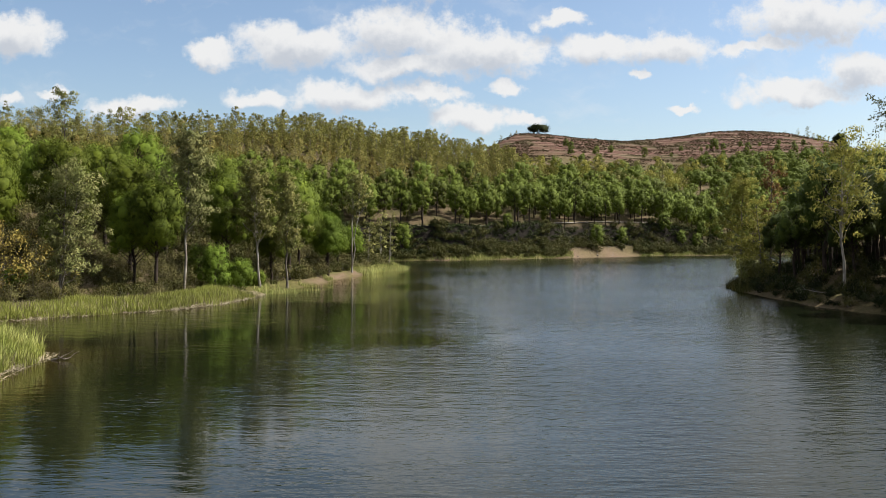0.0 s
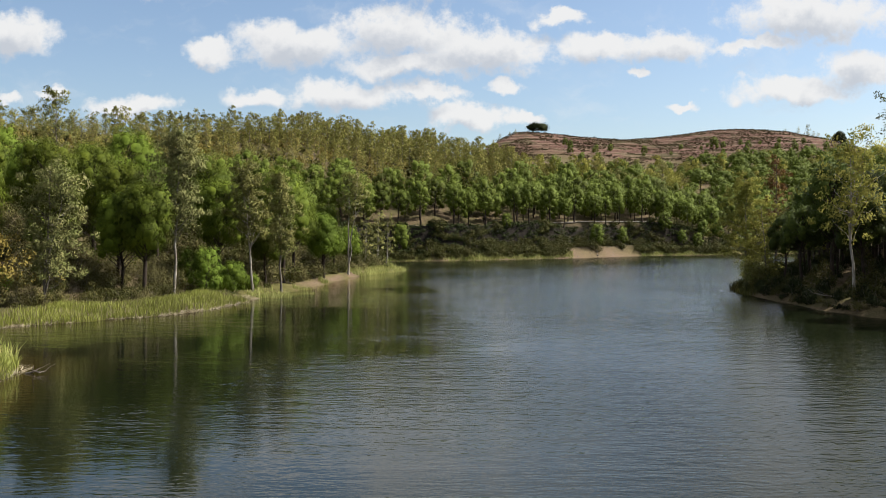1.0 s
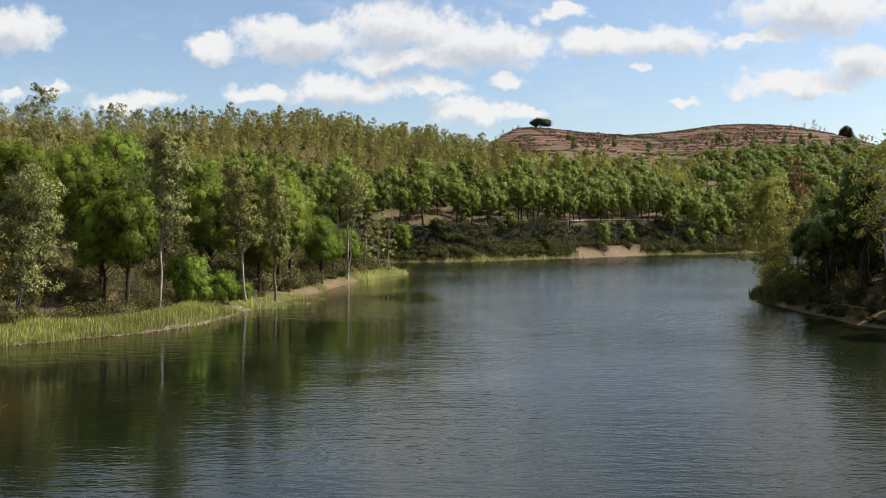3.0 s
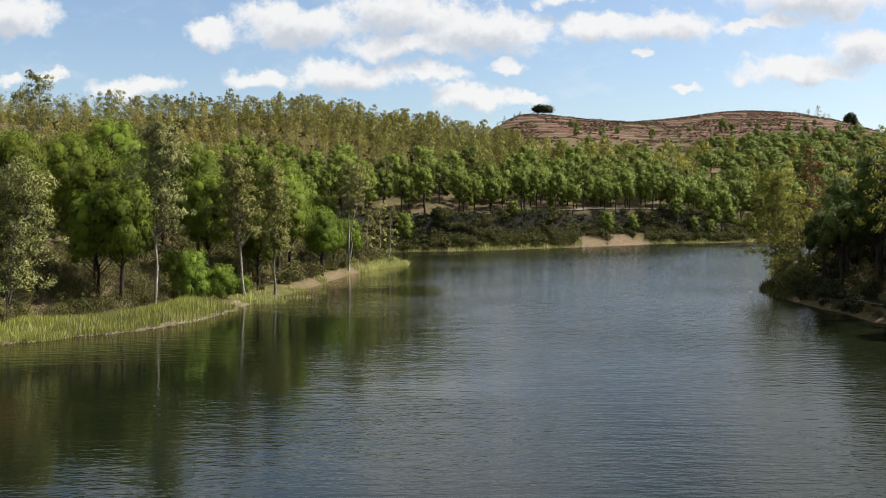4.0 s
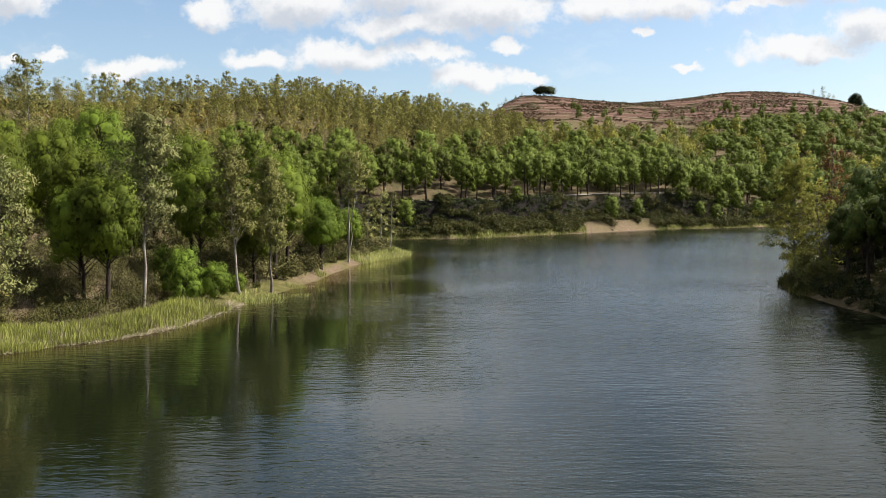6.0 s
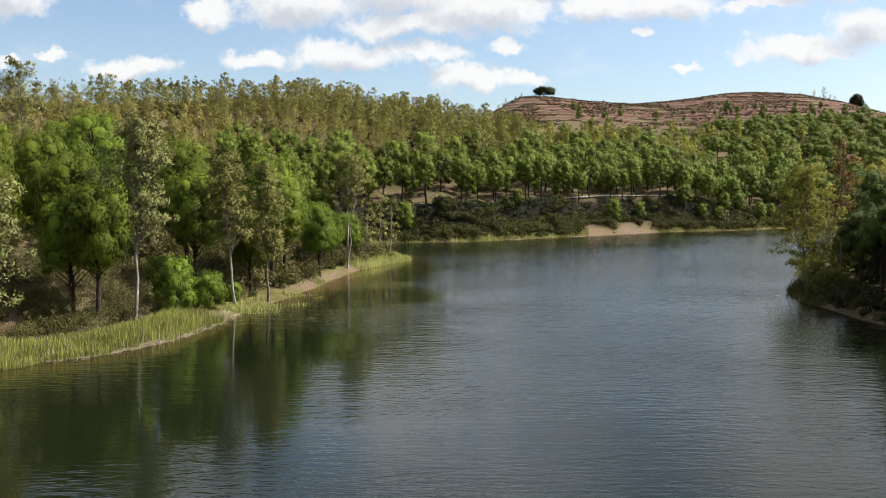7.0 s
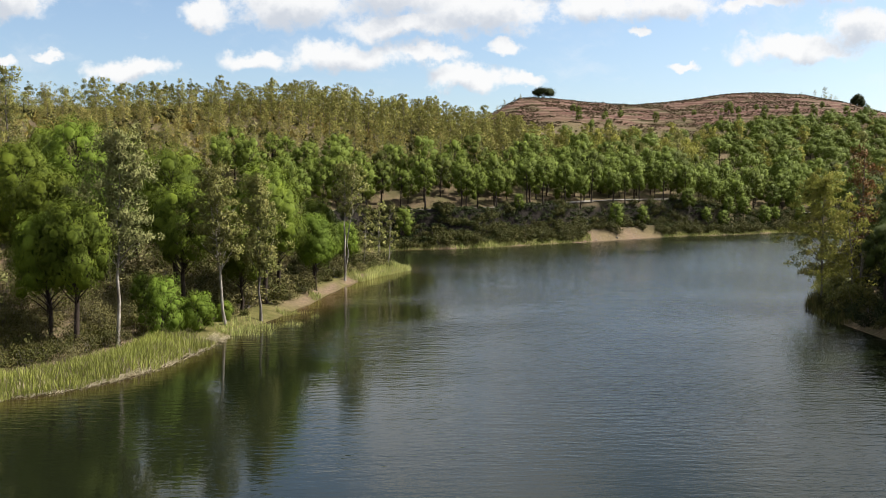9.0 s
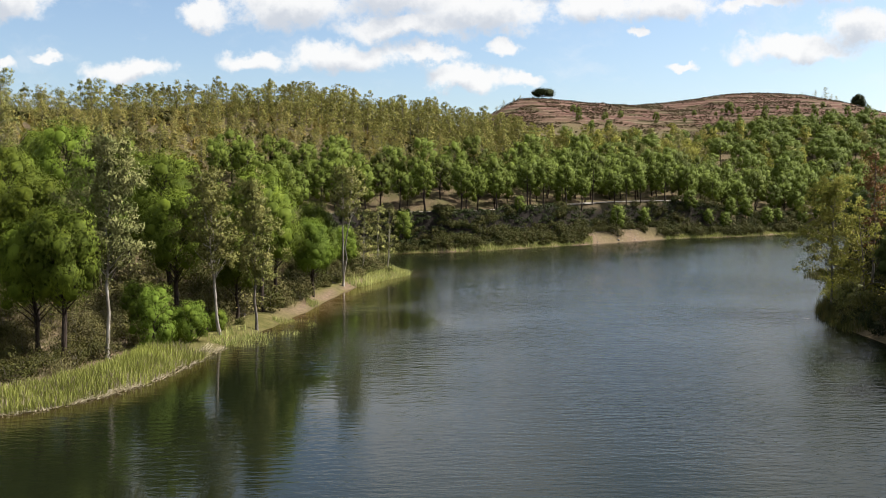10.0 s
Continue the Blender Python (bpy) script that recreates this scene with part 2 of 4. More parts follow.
def water_material():
    m, w, bsdf = material("lake_water")
    place = w.add("ShaderNodeTexCoord").outputs["Object"]
    shoal = w.add("ShaderNodeAttribute", attr="shoal").outputs["Fac"]
    murk = w.noise(place, 0.05, 3.0)
    deep = w.mix(w.step(murk, 0.35, 0.65), (0.0042, 0.0066, 0.0030), (0.0064, 0.0086, 0.0038))
    w.put(bsdf.inputs["Base Color"], w.mix(shoal, deep, (0.0558, 0.0298, 0.0062)))
    bsdf.inputs["IOR"].default_value = 1.333
    spot = w.add("ShaderNodeSeparateXYZ")
    w.put(spot.inputs[0], place)
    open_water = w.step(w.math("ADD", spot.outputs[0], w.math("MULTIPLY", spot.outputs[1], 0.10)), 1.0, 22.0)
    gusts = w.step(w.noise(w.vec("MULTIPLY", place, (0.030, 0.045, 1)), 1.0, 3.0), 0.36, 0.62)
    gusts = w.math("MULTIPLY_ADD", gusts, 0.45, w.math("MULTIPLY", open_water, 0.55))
    w.put(bsdf.inputs["Roughness"], w.math("MULTIPLY_ADD", gusts, 0.03, 0.015))
    ripple = w.noise(w.vec("MULTIPLY", place, (0.75, 2.1, 1)), 1.25, 3.0, 0.55)
    swell = w.noise(w.vec("MULTIPLY", place, (0.45, 1.3, 1)), 0.5, 2.0)
    small = w.noise(w.vec("MULTIPLY", place, (1.4, 3.2, 1)), 2.2, 2.0)
    height = w.math("MULTIPLY_ADD", small, 0.22, w.math("MULTIPLY_ADD", swell, 1.0, ripple))
    b = w.add("ShaderNodeBump")
    b.inputs["Distance"].default_value = 0.085
    w.put(b.inputs["Strength"], w.math("MULTIPLY_ADD", gusts, 0.72, 0.06))
    w.put(b.inputs["Height"], height)
    # made-up tilt of the normals shifts reflections: to higher sky on open water, lower under the west bank
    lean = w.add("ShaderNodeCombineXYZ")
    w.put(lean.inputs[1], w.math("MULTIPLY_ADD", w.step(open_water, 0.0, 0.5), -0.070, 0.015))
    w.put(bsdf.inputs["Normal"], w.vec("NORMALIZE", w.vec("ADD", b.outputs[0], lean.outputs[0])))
    return m


def plain_material(name, a, b, scale=2.0, rough=0.9):
    m, w, bsdf = material(name)
    n = w.noise(w.add("ShaderNodeTexCoord").outputs["Object"], scale, 6.0, 0.65)
    w.put(bsdf.inputs["Base Color"], w.mix(w.step(n, 0.3, 0.7), a, b))
    bsdf.inputs["Roughness"].default_value = rough
    bump(w, bsdf, n, 0.5, 0.05)
    return m


ROCK = plain_material("pale_rock", (0.085, 0.070, 0.056), (0.190, 0.165, 0.140), 3.0)
TRACK = plain_material("pale_gravel", (0.165, 0.140, 0.115), (0.250, 0.218, 0.185), 1.5)
DEAD_WOOD = bark("dead_wood", (0.1152, 0.0936, 0.0792), (0.2736, 0.2448, 0.2160))


# ---------------------------------------------------------------- the lie of the land
rng = np.random.default_rng(11)


def lattice(ix, iy, seed):
    h = (ix.astype(np.int64) * 374761393 + iy.astype(np.int64) * 668265263 + seed * 69069) & 0xFFFFFFFF
    h = ((h ^ (h >> 13)) * 1274126177) & 0xFFFFFFFF
    return ((h ^ (h >> 16)) & 0xFFFF) / 65535.0


def rough2(x, y, size, seed=0, octaves=3):
    """Smooth noise from -1 to 1 with features of that size."""
    total, amp, norm = 0.0, 1.0, 0.0
    for o in range(octaves):
        u, v = x / size * 2**o, y / size * 2**o
        iu, iv = np.floor(u), np.floor(v)
        fu, fv = u - iu, v - iv
        fu, fv = fu * fu * (3 - 2 * fu), fv * fv * (3 - 2 * fv)
        a, b = lattice(iu, iv, seed + o), lattice(iu + 1, iv, seed + o)
        c, d = lattice(iu, iv + 1, seed + o), lattice(iu + 1, iv + 1, seed + o)
        total = total + amp * ((a + (b - a) * fu) * (1 - fv) + (c + (d - c) * fu) * fv)
        norm, amp = norm + amp, amp * 0.5
    return total / norm * 2 - 1


def ease(v, lo, hi):
    t = np.clip((v - lo) / (hi - lo), 0, 1)
    return t * t * (3 - 2 * t)


LEFT_SHORE = [(-45, -160), (-24, -60), (-24, 0), (-20.5, 22), (-17.2, 31), (-19.3, 36), (-18.9, 41.2), (-25, 44.5), (-33, 52), (-28, 59), (-24, 62.3), (-20.4, 66.5), (-18.4, 72),
              (-17.9, 78), (-17.3, 84.5), (-15.6, 90), (-14.6, 96), (-13.7, 104), (-12.4, 118), (-10, 128), (-6.2, 136), (-6.2, 140), (-10, 147), (-20, 160), (-18, 174)]
FAR_SHORE = [(-6, 182), (4, 183), (14, 191), (29, 202), (42, 214), (57, 226), (74, 231), (92, 245), (112, 247), (180, 262), (300, 270)]
RIGHT_SHORE = [(300, 225), (180, 216), (110, 203), (80, 190), (71, 172), (64, 156), (54.5, 132), (43.0, 112), (34.6, 99), (32.6, 92), (31.8, 85), (31.6, 78), (31.8, 72),
               (33.0, 66), (38, 50), (45, 20), (50, -40), (60, -160)]


def rounded(points, closed=True, turns=2):
    p = np.array(points, float)
    for _ in range(turns):
        q = np.roll(p, -1, 0)
        p = np.stack([0.75 * p + 0.25 * q, 0.25 * p + 0.75 * q], 1).reshape(-1, 2)
    return p


LAKE = rounded(LEFT_SHORE + FAR_SHORE + RIGHT_SHORE)


def shore_distance(x, y):
    """Metres from the lake's edge, negative in the water."""
    x, y = np.asarray(x, float), np.asarray(y, float)
    best, inside = np.full(x.shape, 1e18), np.zeros(x.shape, bool)
    for (ax, ay), (bx, by) in zip(LAKE, np.roll(LAKE, -1, 0)):
        dx, dy = bx - ax, by - ay
        t = np.clip(((x - ax) * dx + (y - ay) * dy) / (dx * dx + dy * dy + 1e-12), 0, 1)
        best = np.minimum(best, (x - ax - t * dx) ** 2 + (y - ay - t * dy) ** 2)
        if ay != by:
            inside ^= ((ay > y) != (by > y)) & (x < (bx - ax) * (y - ay) / (by - ay) + ax)
    return np.where(inside, -1, 1) * np.sqrt(best)


def ridge_height(x):
    return 57.5 + 4 * np.exp(-(((x - 48) / 32) ** 2)) + 9 * np.exp(-(((x - 178) / 50) ** 2)) - 26 * ease(x, 215, 350) - 8 * ease(-x, 30, 200)


def road_height(x):
    return 7.2 + 1.5 * ease(x, 0, 45) - 4.2 * ease(x, 56, 84)


def zones(x, y):
    """How far a place belongs to the far bank, and to the wooded point."""
    half = 7 + 0.55 * np.clip(-x - 22, 0, 90)
    far = ease((y - (172 + 0.34 * x)) / half, -1, 1) * ease(y, 140, 165)
    point = (1 - far) * ease(x, 0, 10)
    return far, point


def land(x, y):
    """Ground height and distance from the water."""
    x, y = np.asarray(x, float), np.asarray(y, float)
    d0 = shore_distance(x, y)
    d = d0 + 0.55 * rough2(x, y, 4.0, 3) + 0.2 * rough2(x, y, 1.6, 4)
    far, point = zones(x, y)
    dl = np.clip(d, 0, None)
    # wooded slope on the west side: a low shelf, then the hill
    up = 0.34 * np.clip(dl - 7.5, 0, None)
    z_left = 0.55 * ease(dl, 0, 1.6) + 0.35 * ease(dl, 3, 8) + 50 * (1 - np.exp(-up / 50))
    # far bank: steep cut, level track, then the long slope
    top = road_height(x)
    beach = ease(x, 26, 32) * ease(-x, -58, -50)
    cut = (1 - beach) * (0.20 * ease(dl, 0.4, 3.4) + 0.80 * ease(dl, 3.4, 7.0)) + beach * (0.28 * ease(dl, 0, 4.5) + 0.72 * ease(dl, 4.5, 8.6))
    rise_l = (1 + 0.10 * ease(-x, 15, 50) - 0.22 * ease(-x, 55, 120)) * 43.5 * (1 - np.exp(-0.43 * np.clip(dl - 13, 0, None) / 46)) * (1 - 0.35 * ease(dl, 110, 320))
    crest = ridge_height(x)
    s = np.clip(dl - 13, 0, None) / 225
    rise_r = (crest - top) * np.where(s < 1, s, 1 - 0.35 * np.clip(s - 1, 0, 2))
    side = ease(x, -8, 42 + 0.02 * dl)
    z_far = 0.35 * ease(dl, 0, 0.8) + top * cut + rise_l * (1 - side) + rise_r * side
    z_point = 0.8 * ease(dl, 0, 1.4) + 8.5 * (1 - np.exp(-0.24 * np.clip(dl - 1, 0, None) / 8.5))
    z = far * z_far + point * z_point + (1 - far - point) * z_left
    lumps = 0.30 * rough2(x, y, 7.0, 5) + 0.9 * rough2(x, y, 45.0, 8) * ease(dl, 20, 90)
    z = z + lumps * ease(dl, 3, 12) * (1 - far * ease(dl, 6, 8) * ease(-dl, -14, -12))
    # old planting terraces on the bare hill
    bare = far * ease(z, 33, 44) * side
    step = z + 1.2 * rough2(x, y, 60.0, 21)
    z = z + bare * 0.9 * (ease(np.mod(step, 4.0) / 4.0, 0.55, 0.95) - np.mod(step, 4.0) / 4.0)
    z = np.where(d < 0, np.maximum(-3.0, 0.22 * d) , z)
    return z, d0


NORMALS = {}


def mesh_object(name, verts, faces, mat, parent=None, label="", smooth=False, normals=None):
    """One mesh object from arrays; faces all have the same number of corners."""
    verts, faces = np.asarray(verts, np.float32), np.asarray(faces, np.int32)
    me = bpy.data.meshes.new(name)
    n, k = faces.shape
    me.vertices.add(len(verts))
    me.vertices.foreach_set("co", verts.ravel())
    me.loops.add(n * k)
    me.loops.foreach_set("vertex_index", faces.ravel())
    me.polygons.add(n)
    me.polygons.foreach_set("loop_start", np.arange(0, n * k, k, dtype=np.int32))
    if smooth or normals is not None:
        me.polygons.foreach_set("use_smooth", np.ones(n, bool))
    me.materials.append(mat)
    me.update(calc_edges=True)
    if normals is not None:      # leaves shade with the roundness of the clump that they stand on
        me.normals_split_custom_set_from_vertices(np.asarray(normals, np.float32))
        NORMALS[me.name] = normals
    ob = new(name, me)
    if parent is not None:
        ob.parent = parent
    if label:
        ob["label"] = label
    return ob


def spread(lo, hi, fine_lo, fine_hi, step, growth=1.09):
    """Grid lines, close together between fine_lo and fine_hi and ever wider outside."""
    line = list(np.arange(fine_lo, fine_hi + 1e-6, step))
    s = step
    while line[-1] < hi:
        s *= growth
        line.append(line[-1] + s)
    s = step
    while line[0] > lo:
        s *= growth
        line.insert(0, line[0] - s)
    return np.array(line)


def sheet(name, xs, ys, z_of, mat):
    X, Y = np.meshgrid(xs, ys)
    Z = z_of(X, Y)
    idx = np.arange(X.size).reshape(X.shape)
    quads = np.stack([idx[:-1, :-1], idx[:-1, 1:], idx[1:, 1:], idx[1:, :-1]], -1).reshape(-1, 4)
    return mesh_object(name, np.stack([X, Y, Z], -1).reshape(-1, 3), quads, mat, smooth=True), X.ravel(), Y.ravel(), Z.ravel()


XS = spread(-3500, 3500, -40, 66, 1.15, 1.05)
YS = spread(-2500, 4200, 50, 236, 1.15, 1.026)
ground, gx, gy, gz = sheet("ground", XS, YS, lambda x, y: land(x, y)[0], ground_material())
GRID_Z = gz.reshape(len(YS), len(XS))


def ground_at(x, y):
    """Height of the ground sheet at one place."""
    i, j = np.clip(np.searchsorted(XS, x) - 1, 0, len(XS) - 2), np.clip(np.searchsorted(YS, y) - 1, 0, len(YS) - 2)
    u, v = (x - XS[i]) / (XS[i + 1] - XS[i]), (y - YS[j]) / (YS[j + 1] - YS[j])
    return float((GRID_Z[j, i] * (1 - u) + GRID_Z[j, i + 1] * u) * (1 - v) + (GRID_Z[j + 1, i] * (1 - u) + GRID_Z[j + 1, i + 1] * u) * v)


gd = shore_distance(gx, gy)
gfar, gpoint = zones(gx, gy)
bank_noise = rough2(gx, gy, 9.0, 31)
grass = ease(gd, -0.5, 0.5) * ease(-gd, -5.5, -3) * (1 - 0.8 * gpoint) + 0.35 * ease(bank_noise, 0.1, 0.5)
path_sand = ease(-gy, -94, -86) * (1 - gfar) * (1 - gpoint) * ease(gd + bank_noise, 3.2, 3.8) * ease(-gd - bank_noise, -5.0, -4.2)
beach_sand = gfar * ease(gx + 4 * bank_noise, 25, 33) * ease(-gx + 8 * bank_noise, -70, -48) * ease(-gd - 1.5 * bank_noise, -5.0, -2.6)
bank_sand = gfar * ease(-gd, -1.6, -0.4) * ease(bank_noise, -0.2, 0.4) * 0.8
tip_sand = ease(gy, 92, 104) * ease(-gy, -140, -130) * (1 - gpoint) * (1 - gfar) * ease(gd, 0.1, 0.5) * ease(-gd - 0.7 * bank_noise, -1.9, -1.2)
bare_hill = gfar * ease(gz + 4 * rough2(gx, gy, 40.0, 17), 36, 46) * ease(gx, 0, 30)
colour = np.stack([grass.clip(0, 1), np.maximum.reduce([path_sand * 0.75, beach_sand * (0.55 + 0.35 * bank_noise), bank_sand, tip_sand * 0.7]).clip(0, 1), bare_hill.clip(0, 1), np.ones_like(gx)], -1)
# where the shade of the steep cut is coloured onto the ground
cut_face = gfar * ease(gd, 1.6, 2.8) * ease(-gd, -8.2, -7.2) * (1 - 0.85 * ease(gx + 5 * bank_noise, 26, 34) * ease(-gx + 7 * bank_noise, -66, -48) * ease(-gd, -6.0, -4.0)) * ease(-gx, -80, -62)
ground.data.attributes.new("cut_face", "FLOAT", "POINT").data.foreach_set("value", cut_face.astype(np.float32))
attr = ground.data.color_attributes.new("cover", "FLOAT_COLOR", "POINT")
attr.data.foreach_set("color", colour.astype(np.float32).ravel())
tagged(ground, "brown earth with dry grass, litter and terraces", "ground", kind="structure")

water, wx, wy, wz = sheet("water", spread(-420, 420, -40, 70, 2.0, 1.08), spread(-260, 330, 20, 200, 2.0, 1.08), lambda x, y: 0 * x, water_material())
wd = shore_distance(wx, wy)
shoal = (0.05 * ease(wd, -24, -3) + 0.84 * ease(wd, -4.5, 0.2)) * ease(-wx, -30, 5) * (0.40 + 0.60 * ease(wy, 84, 100) * ease(-wy, -136, -124))
water.data.attributes.new("shoal", "FLOAT", "POINT").data.foreach_set("value", shoal.astype(np.float32))
tagged(water, "dark rippled lake water reflecting sky and trees", "lake", kind="structure")


# ---------------------------------------------------------------- growing things
def tube(path, radii, sides=6):
    """A tapered tube along a path: vertices and triangles."""
    path, radii = np.asarray(path, float), np.asarray(radii, float)
    n = len(path)
    way = np.gradient(path, axis=0)
    way /= np.linalg.norm(way, axis=1, keepdims=True) + 1e-9
    side = np.cross(way, np.where(np.abs(way[:, 2:3]) > 0.9, [[1.0, 0, 0]], [[0, 0, 1.0]]))
    side /= np.linalg.norm(side, axis=1, keepdims=True) + 1e-9
    other = np.cross(way, side)
    a = np.arange(sides) / sides * 2 * np.pi
    ring = path[:, None] + radii[:, None, None] * (np.cos(a)[None, :, None] * side[:, None] + np.sin(a)[None, :, None] * other[:, None])
    idx = np.arange(n * sides).reshape(n, sides)
    nxt = np.roll(idx, -1, 1)
    f = np.concatenate([np.stack([idx[:-1], nxt[:-1], nxt[1:]], -1).reshape(-1, 3), np.stack([idx[:-1], nxt[1:], idx[1:]], -1).reshape(-1, 3)])
    return ring.reshape(-1, 3), f


def joined(pieces):
    vs, fs, at = [], [], 0
    for v, f in pieces:
        vs.append(v)
        fs.append(f + at)
        at += len(v)
    return np.concatenate(vs), np.concatenate(fs)


def grown(pieces):
    """Trunk and limbs as one skin: each limb's foot is stitched to the nearest point of the wood before it."""
    v, f = joined(pieces)
    at, extra = len(pieces[0][0]), []
    for p, _ in pieces[1:]:
        near = int(np.argmin(((v[:at] - p[0]) ** 2).sum(1)))
        extra.append((at, at + 1, near))
        at += len(p)
    return v, np.concatenate([f, np.array(extra, int)]) if extra else f


def unit(v):
    return v / (np.linalg.norm(v, axis=-1, keepdims=True) + 1e-9)


def blades(roots, ways, lengths, widths, r):
    """Needles or blades: one slim triangle each, from a root along its way."""
    n = len(roots)
    side = unit(np.cross(ways, r.normal(size=(n, 3)))) * (np.asarray(widths) / 2)[:, None]
    tip = roots + unit(ways) * np.asarray(lengths)[:, None]
    v = np.stack([roots - side, roots + side, tip], 1).reshape(-1, 3)
    return v, np.arange(3 * n).reshape(-1, 3)


def leaves(centres, ways, lengths, widths, r, face=None):
    """Leaves: a folded diamond of two triangles each."""
    n = len(centres)
    ways = unit(ways)
    side = unit(np.cross(ways, r.normal(size=(n, 3)) if face is None else face))
    side = unit(side)
    l, wd_ = np.asarray(lengths)[:, None] / 2, np.asarray(widths)[:, None] / 2
    mid = centres + 0.15 * l * ways
    v = np.stack([centres - l * ways, mid + side * wd_, centres + l * ways, mid - side * wd_], 1).reshape(-1, 3)
    base = 4 * np.arange(n)[:, None]
    return v, np.concatenate([base + [[0, 1, 2]], base + [[0, 2, 3]]])


def cards(roots, faces_to, ways, lengths, widths, r):
    """Needle sprays lying along a clump's outline: one triangle each, facing faces_to and running along ways."""
    n0 = unit(faces_to)
    along = unit(ways - n0 * (ways * n0).sum(1, keepdims=True))
    side = np.cross(n0, along) * (np.asarray(widths) / 2)[:, None]
    long = along * np.asarray(lengths)[:, None]
    v = np.stack([roots + side - 0.4 * long, roots - side - 0.4 * long, roots + 0.6 * long], 1).reshape(-1, 3)
    return v, np.arange(3 * len(roots)).reshape(-1, 3)


def ball(n, r):
    return unit(r.normal(size=(n, 3))) * r.random((n, 1)) ** (1 / 3)


def wander(start, end, r, bends=5, sway=0.15):
    t = np.linspace(0, 1, bends)[:, None]
    p = np.asarray(start) * (1 - t) + np.asarray(end) * t
    p[1:-1] += r.normal(size=(bends - 2, 3)) * sway
    return p


def root_empty(name):
    ob = new(name)
    ob.empty_display_size = 0.5
    return ob


GOLD = (1 + math.sqrt(5)) / 2
ICO_V = unit(np.array([(-1, GOLD, 0), (1, GOLD, 0), (-1, -GOLD, 0), (1, -GOLD, 0), (0, -1, GOLD), (0, 1, GOLD), (0, -1, -GOLD), (0, 1, -GOLD), (GOLD, 0, -1), (GOLD, 0, 1), (-GOLD, 0, -1), (-GOLD, 0, 1)]))
ICO_F = np.array([(0, 11, 5), (0, 5, 1), (0, 1, 7), (0, 7, 10), (0, 10, 11), (1, 5, 9), (5, 11, 4), (11, 10, 2), (10, 7, 6), (7, 1, 8),
                  (3, 9, 4), (3, 4, 2), (3, 2, 6), (3, 6, 8), (3, 8, 9), (4, 9, 5), (2, 4, 11), (6, 2, 10), (8, 6, 7), (9, 8, 1)])


def pine_geometry(seed, height, width, clear, boughs, tufts, needles, size, flat=0.0, lean=(0, 0), twigs=0, slim=0.42, core=0.66, lobe=0.14):
    """A pine: bare trunk up to clear, rising limbs, and boughs of upright needle tufts. flat: 0 for a tall dome, 1 for an umbrella."""
    r = np.random.default_rng(seed)
    top = np.array([lean[0] + r.normal() * 0.25, lean[1] + r.normal() * 0.25, height * 0.93])
    trunk = wander((0, 0, -0.3), top, r, 7, 0.09 * height / 8)
    rad = np.linspace(0.022 * height, 0.03, 7)
    rad[0] *= 1.25
    wood, crown = [tube(trunk, rad, 7)], []
    span = height - clear
    centres = []
    for i in range(boughs):
        level = (i + r.random()) / boughs
        z = clear + span * (level if flat < 0.5 else 0.35 + 0.65 * level)
        shape = np.sqrt(max(0.08, 1 - ((level - 0.36) / 0.72) ** 2)) if flat < 0.5 else np.sqrt(max(0.05, 1 - ((level - 0.15) / 0.95) ** 2))
        reach = width / 2 * shape * (0.62 + 0.4 * r.random()) * (1 - 2.6 * (lobe - 0.14))
        a = i * 2.4 + r.normal() * 0.4
        k = np.clip((z - 0.9) / height, 0.05, 0.95)
        stem = np.array([np.interp(k, np.linspace(0, 1, 7), trunk[:, j]) for j in range(3)])
        end = np.array([stem[0] + reach * math.cos(a), stem[1] + reach * math.sin(a), z])
        wood.append(tube(wander(stem - (0, 0, 0.25 * reach), end, r, 3, 0.08), np.linspace(0.0065 * height, 0.02, 3), 3))
        centres.append(end)
    for i in range(twigs):
        z = clear * (0.45 + 0.65 * r.random())
        stem = np.array([np.interp(z / height, np.linspace(0, 1, 7), trunk[:, j]) for j in range(3)])
        a, reach = r.random() * 6.28, 0.5 + 1.3 * r.random()
        end = stem + (reach * math.cos(a), reach * math.sin(a), r.normal() * 0.25)
        wood.append(tube(wander(stem, end, r, 4, 0.07), np.linspace(0.022, 0.006, 4), 3))
    centres.append(top + (0, 0, 0.02 * height))
    mid = np.array([top[0] / 2, top[1] / 2, clear + span * 0.35])
    shade_n = []

    def round_normals(p, c):
        shade_n.append(unit(0.50 * unit(p - c) + 0.58 * unit(p - mid) + (0, 0, 0.08) + r.normal(size=p.shape) * 0.10))

    for c in centres:
        big = width * (lobe * 0.85 + 0.13 * r.random())
        tall_c = (0.75 + 0.55 * r.random()) * (1 - 0.35 * flat)
        n = tufts * needles
        if core:
            crown.append((c + ICO_V * (big, big, big * tall_c) * core * (0.8 + 0.3 * r.random((12, 1))), ICO_F))
            round_normals(crown[-1][0], c)
        way = unit(unit(r.normal(size=(n, 3))) + (0, 0, 0.22))
        p = c + way * (big, big, big * tall_c) * (0.52 + 0.66 * np.sqrt(r.random((n, 1))))
        face = way * 0.60 + unit(p - mid) * 0.85 + r.normal(size=p.shape) * 0.36
        run = way * 0.3 + (0, 0, 0.9) + r.normal(size=p.shape) * 0.45
        crown.append(cards(p, face, run, size * (0.7 + 0.6 * r.random(n)), size * slim * (1 + 0.5 * r.random(n)), r))
        round_normals(np.repeat(p, 3, 0), c)
    return grown(wood), joined(crown), np.concatenate(shade_n)


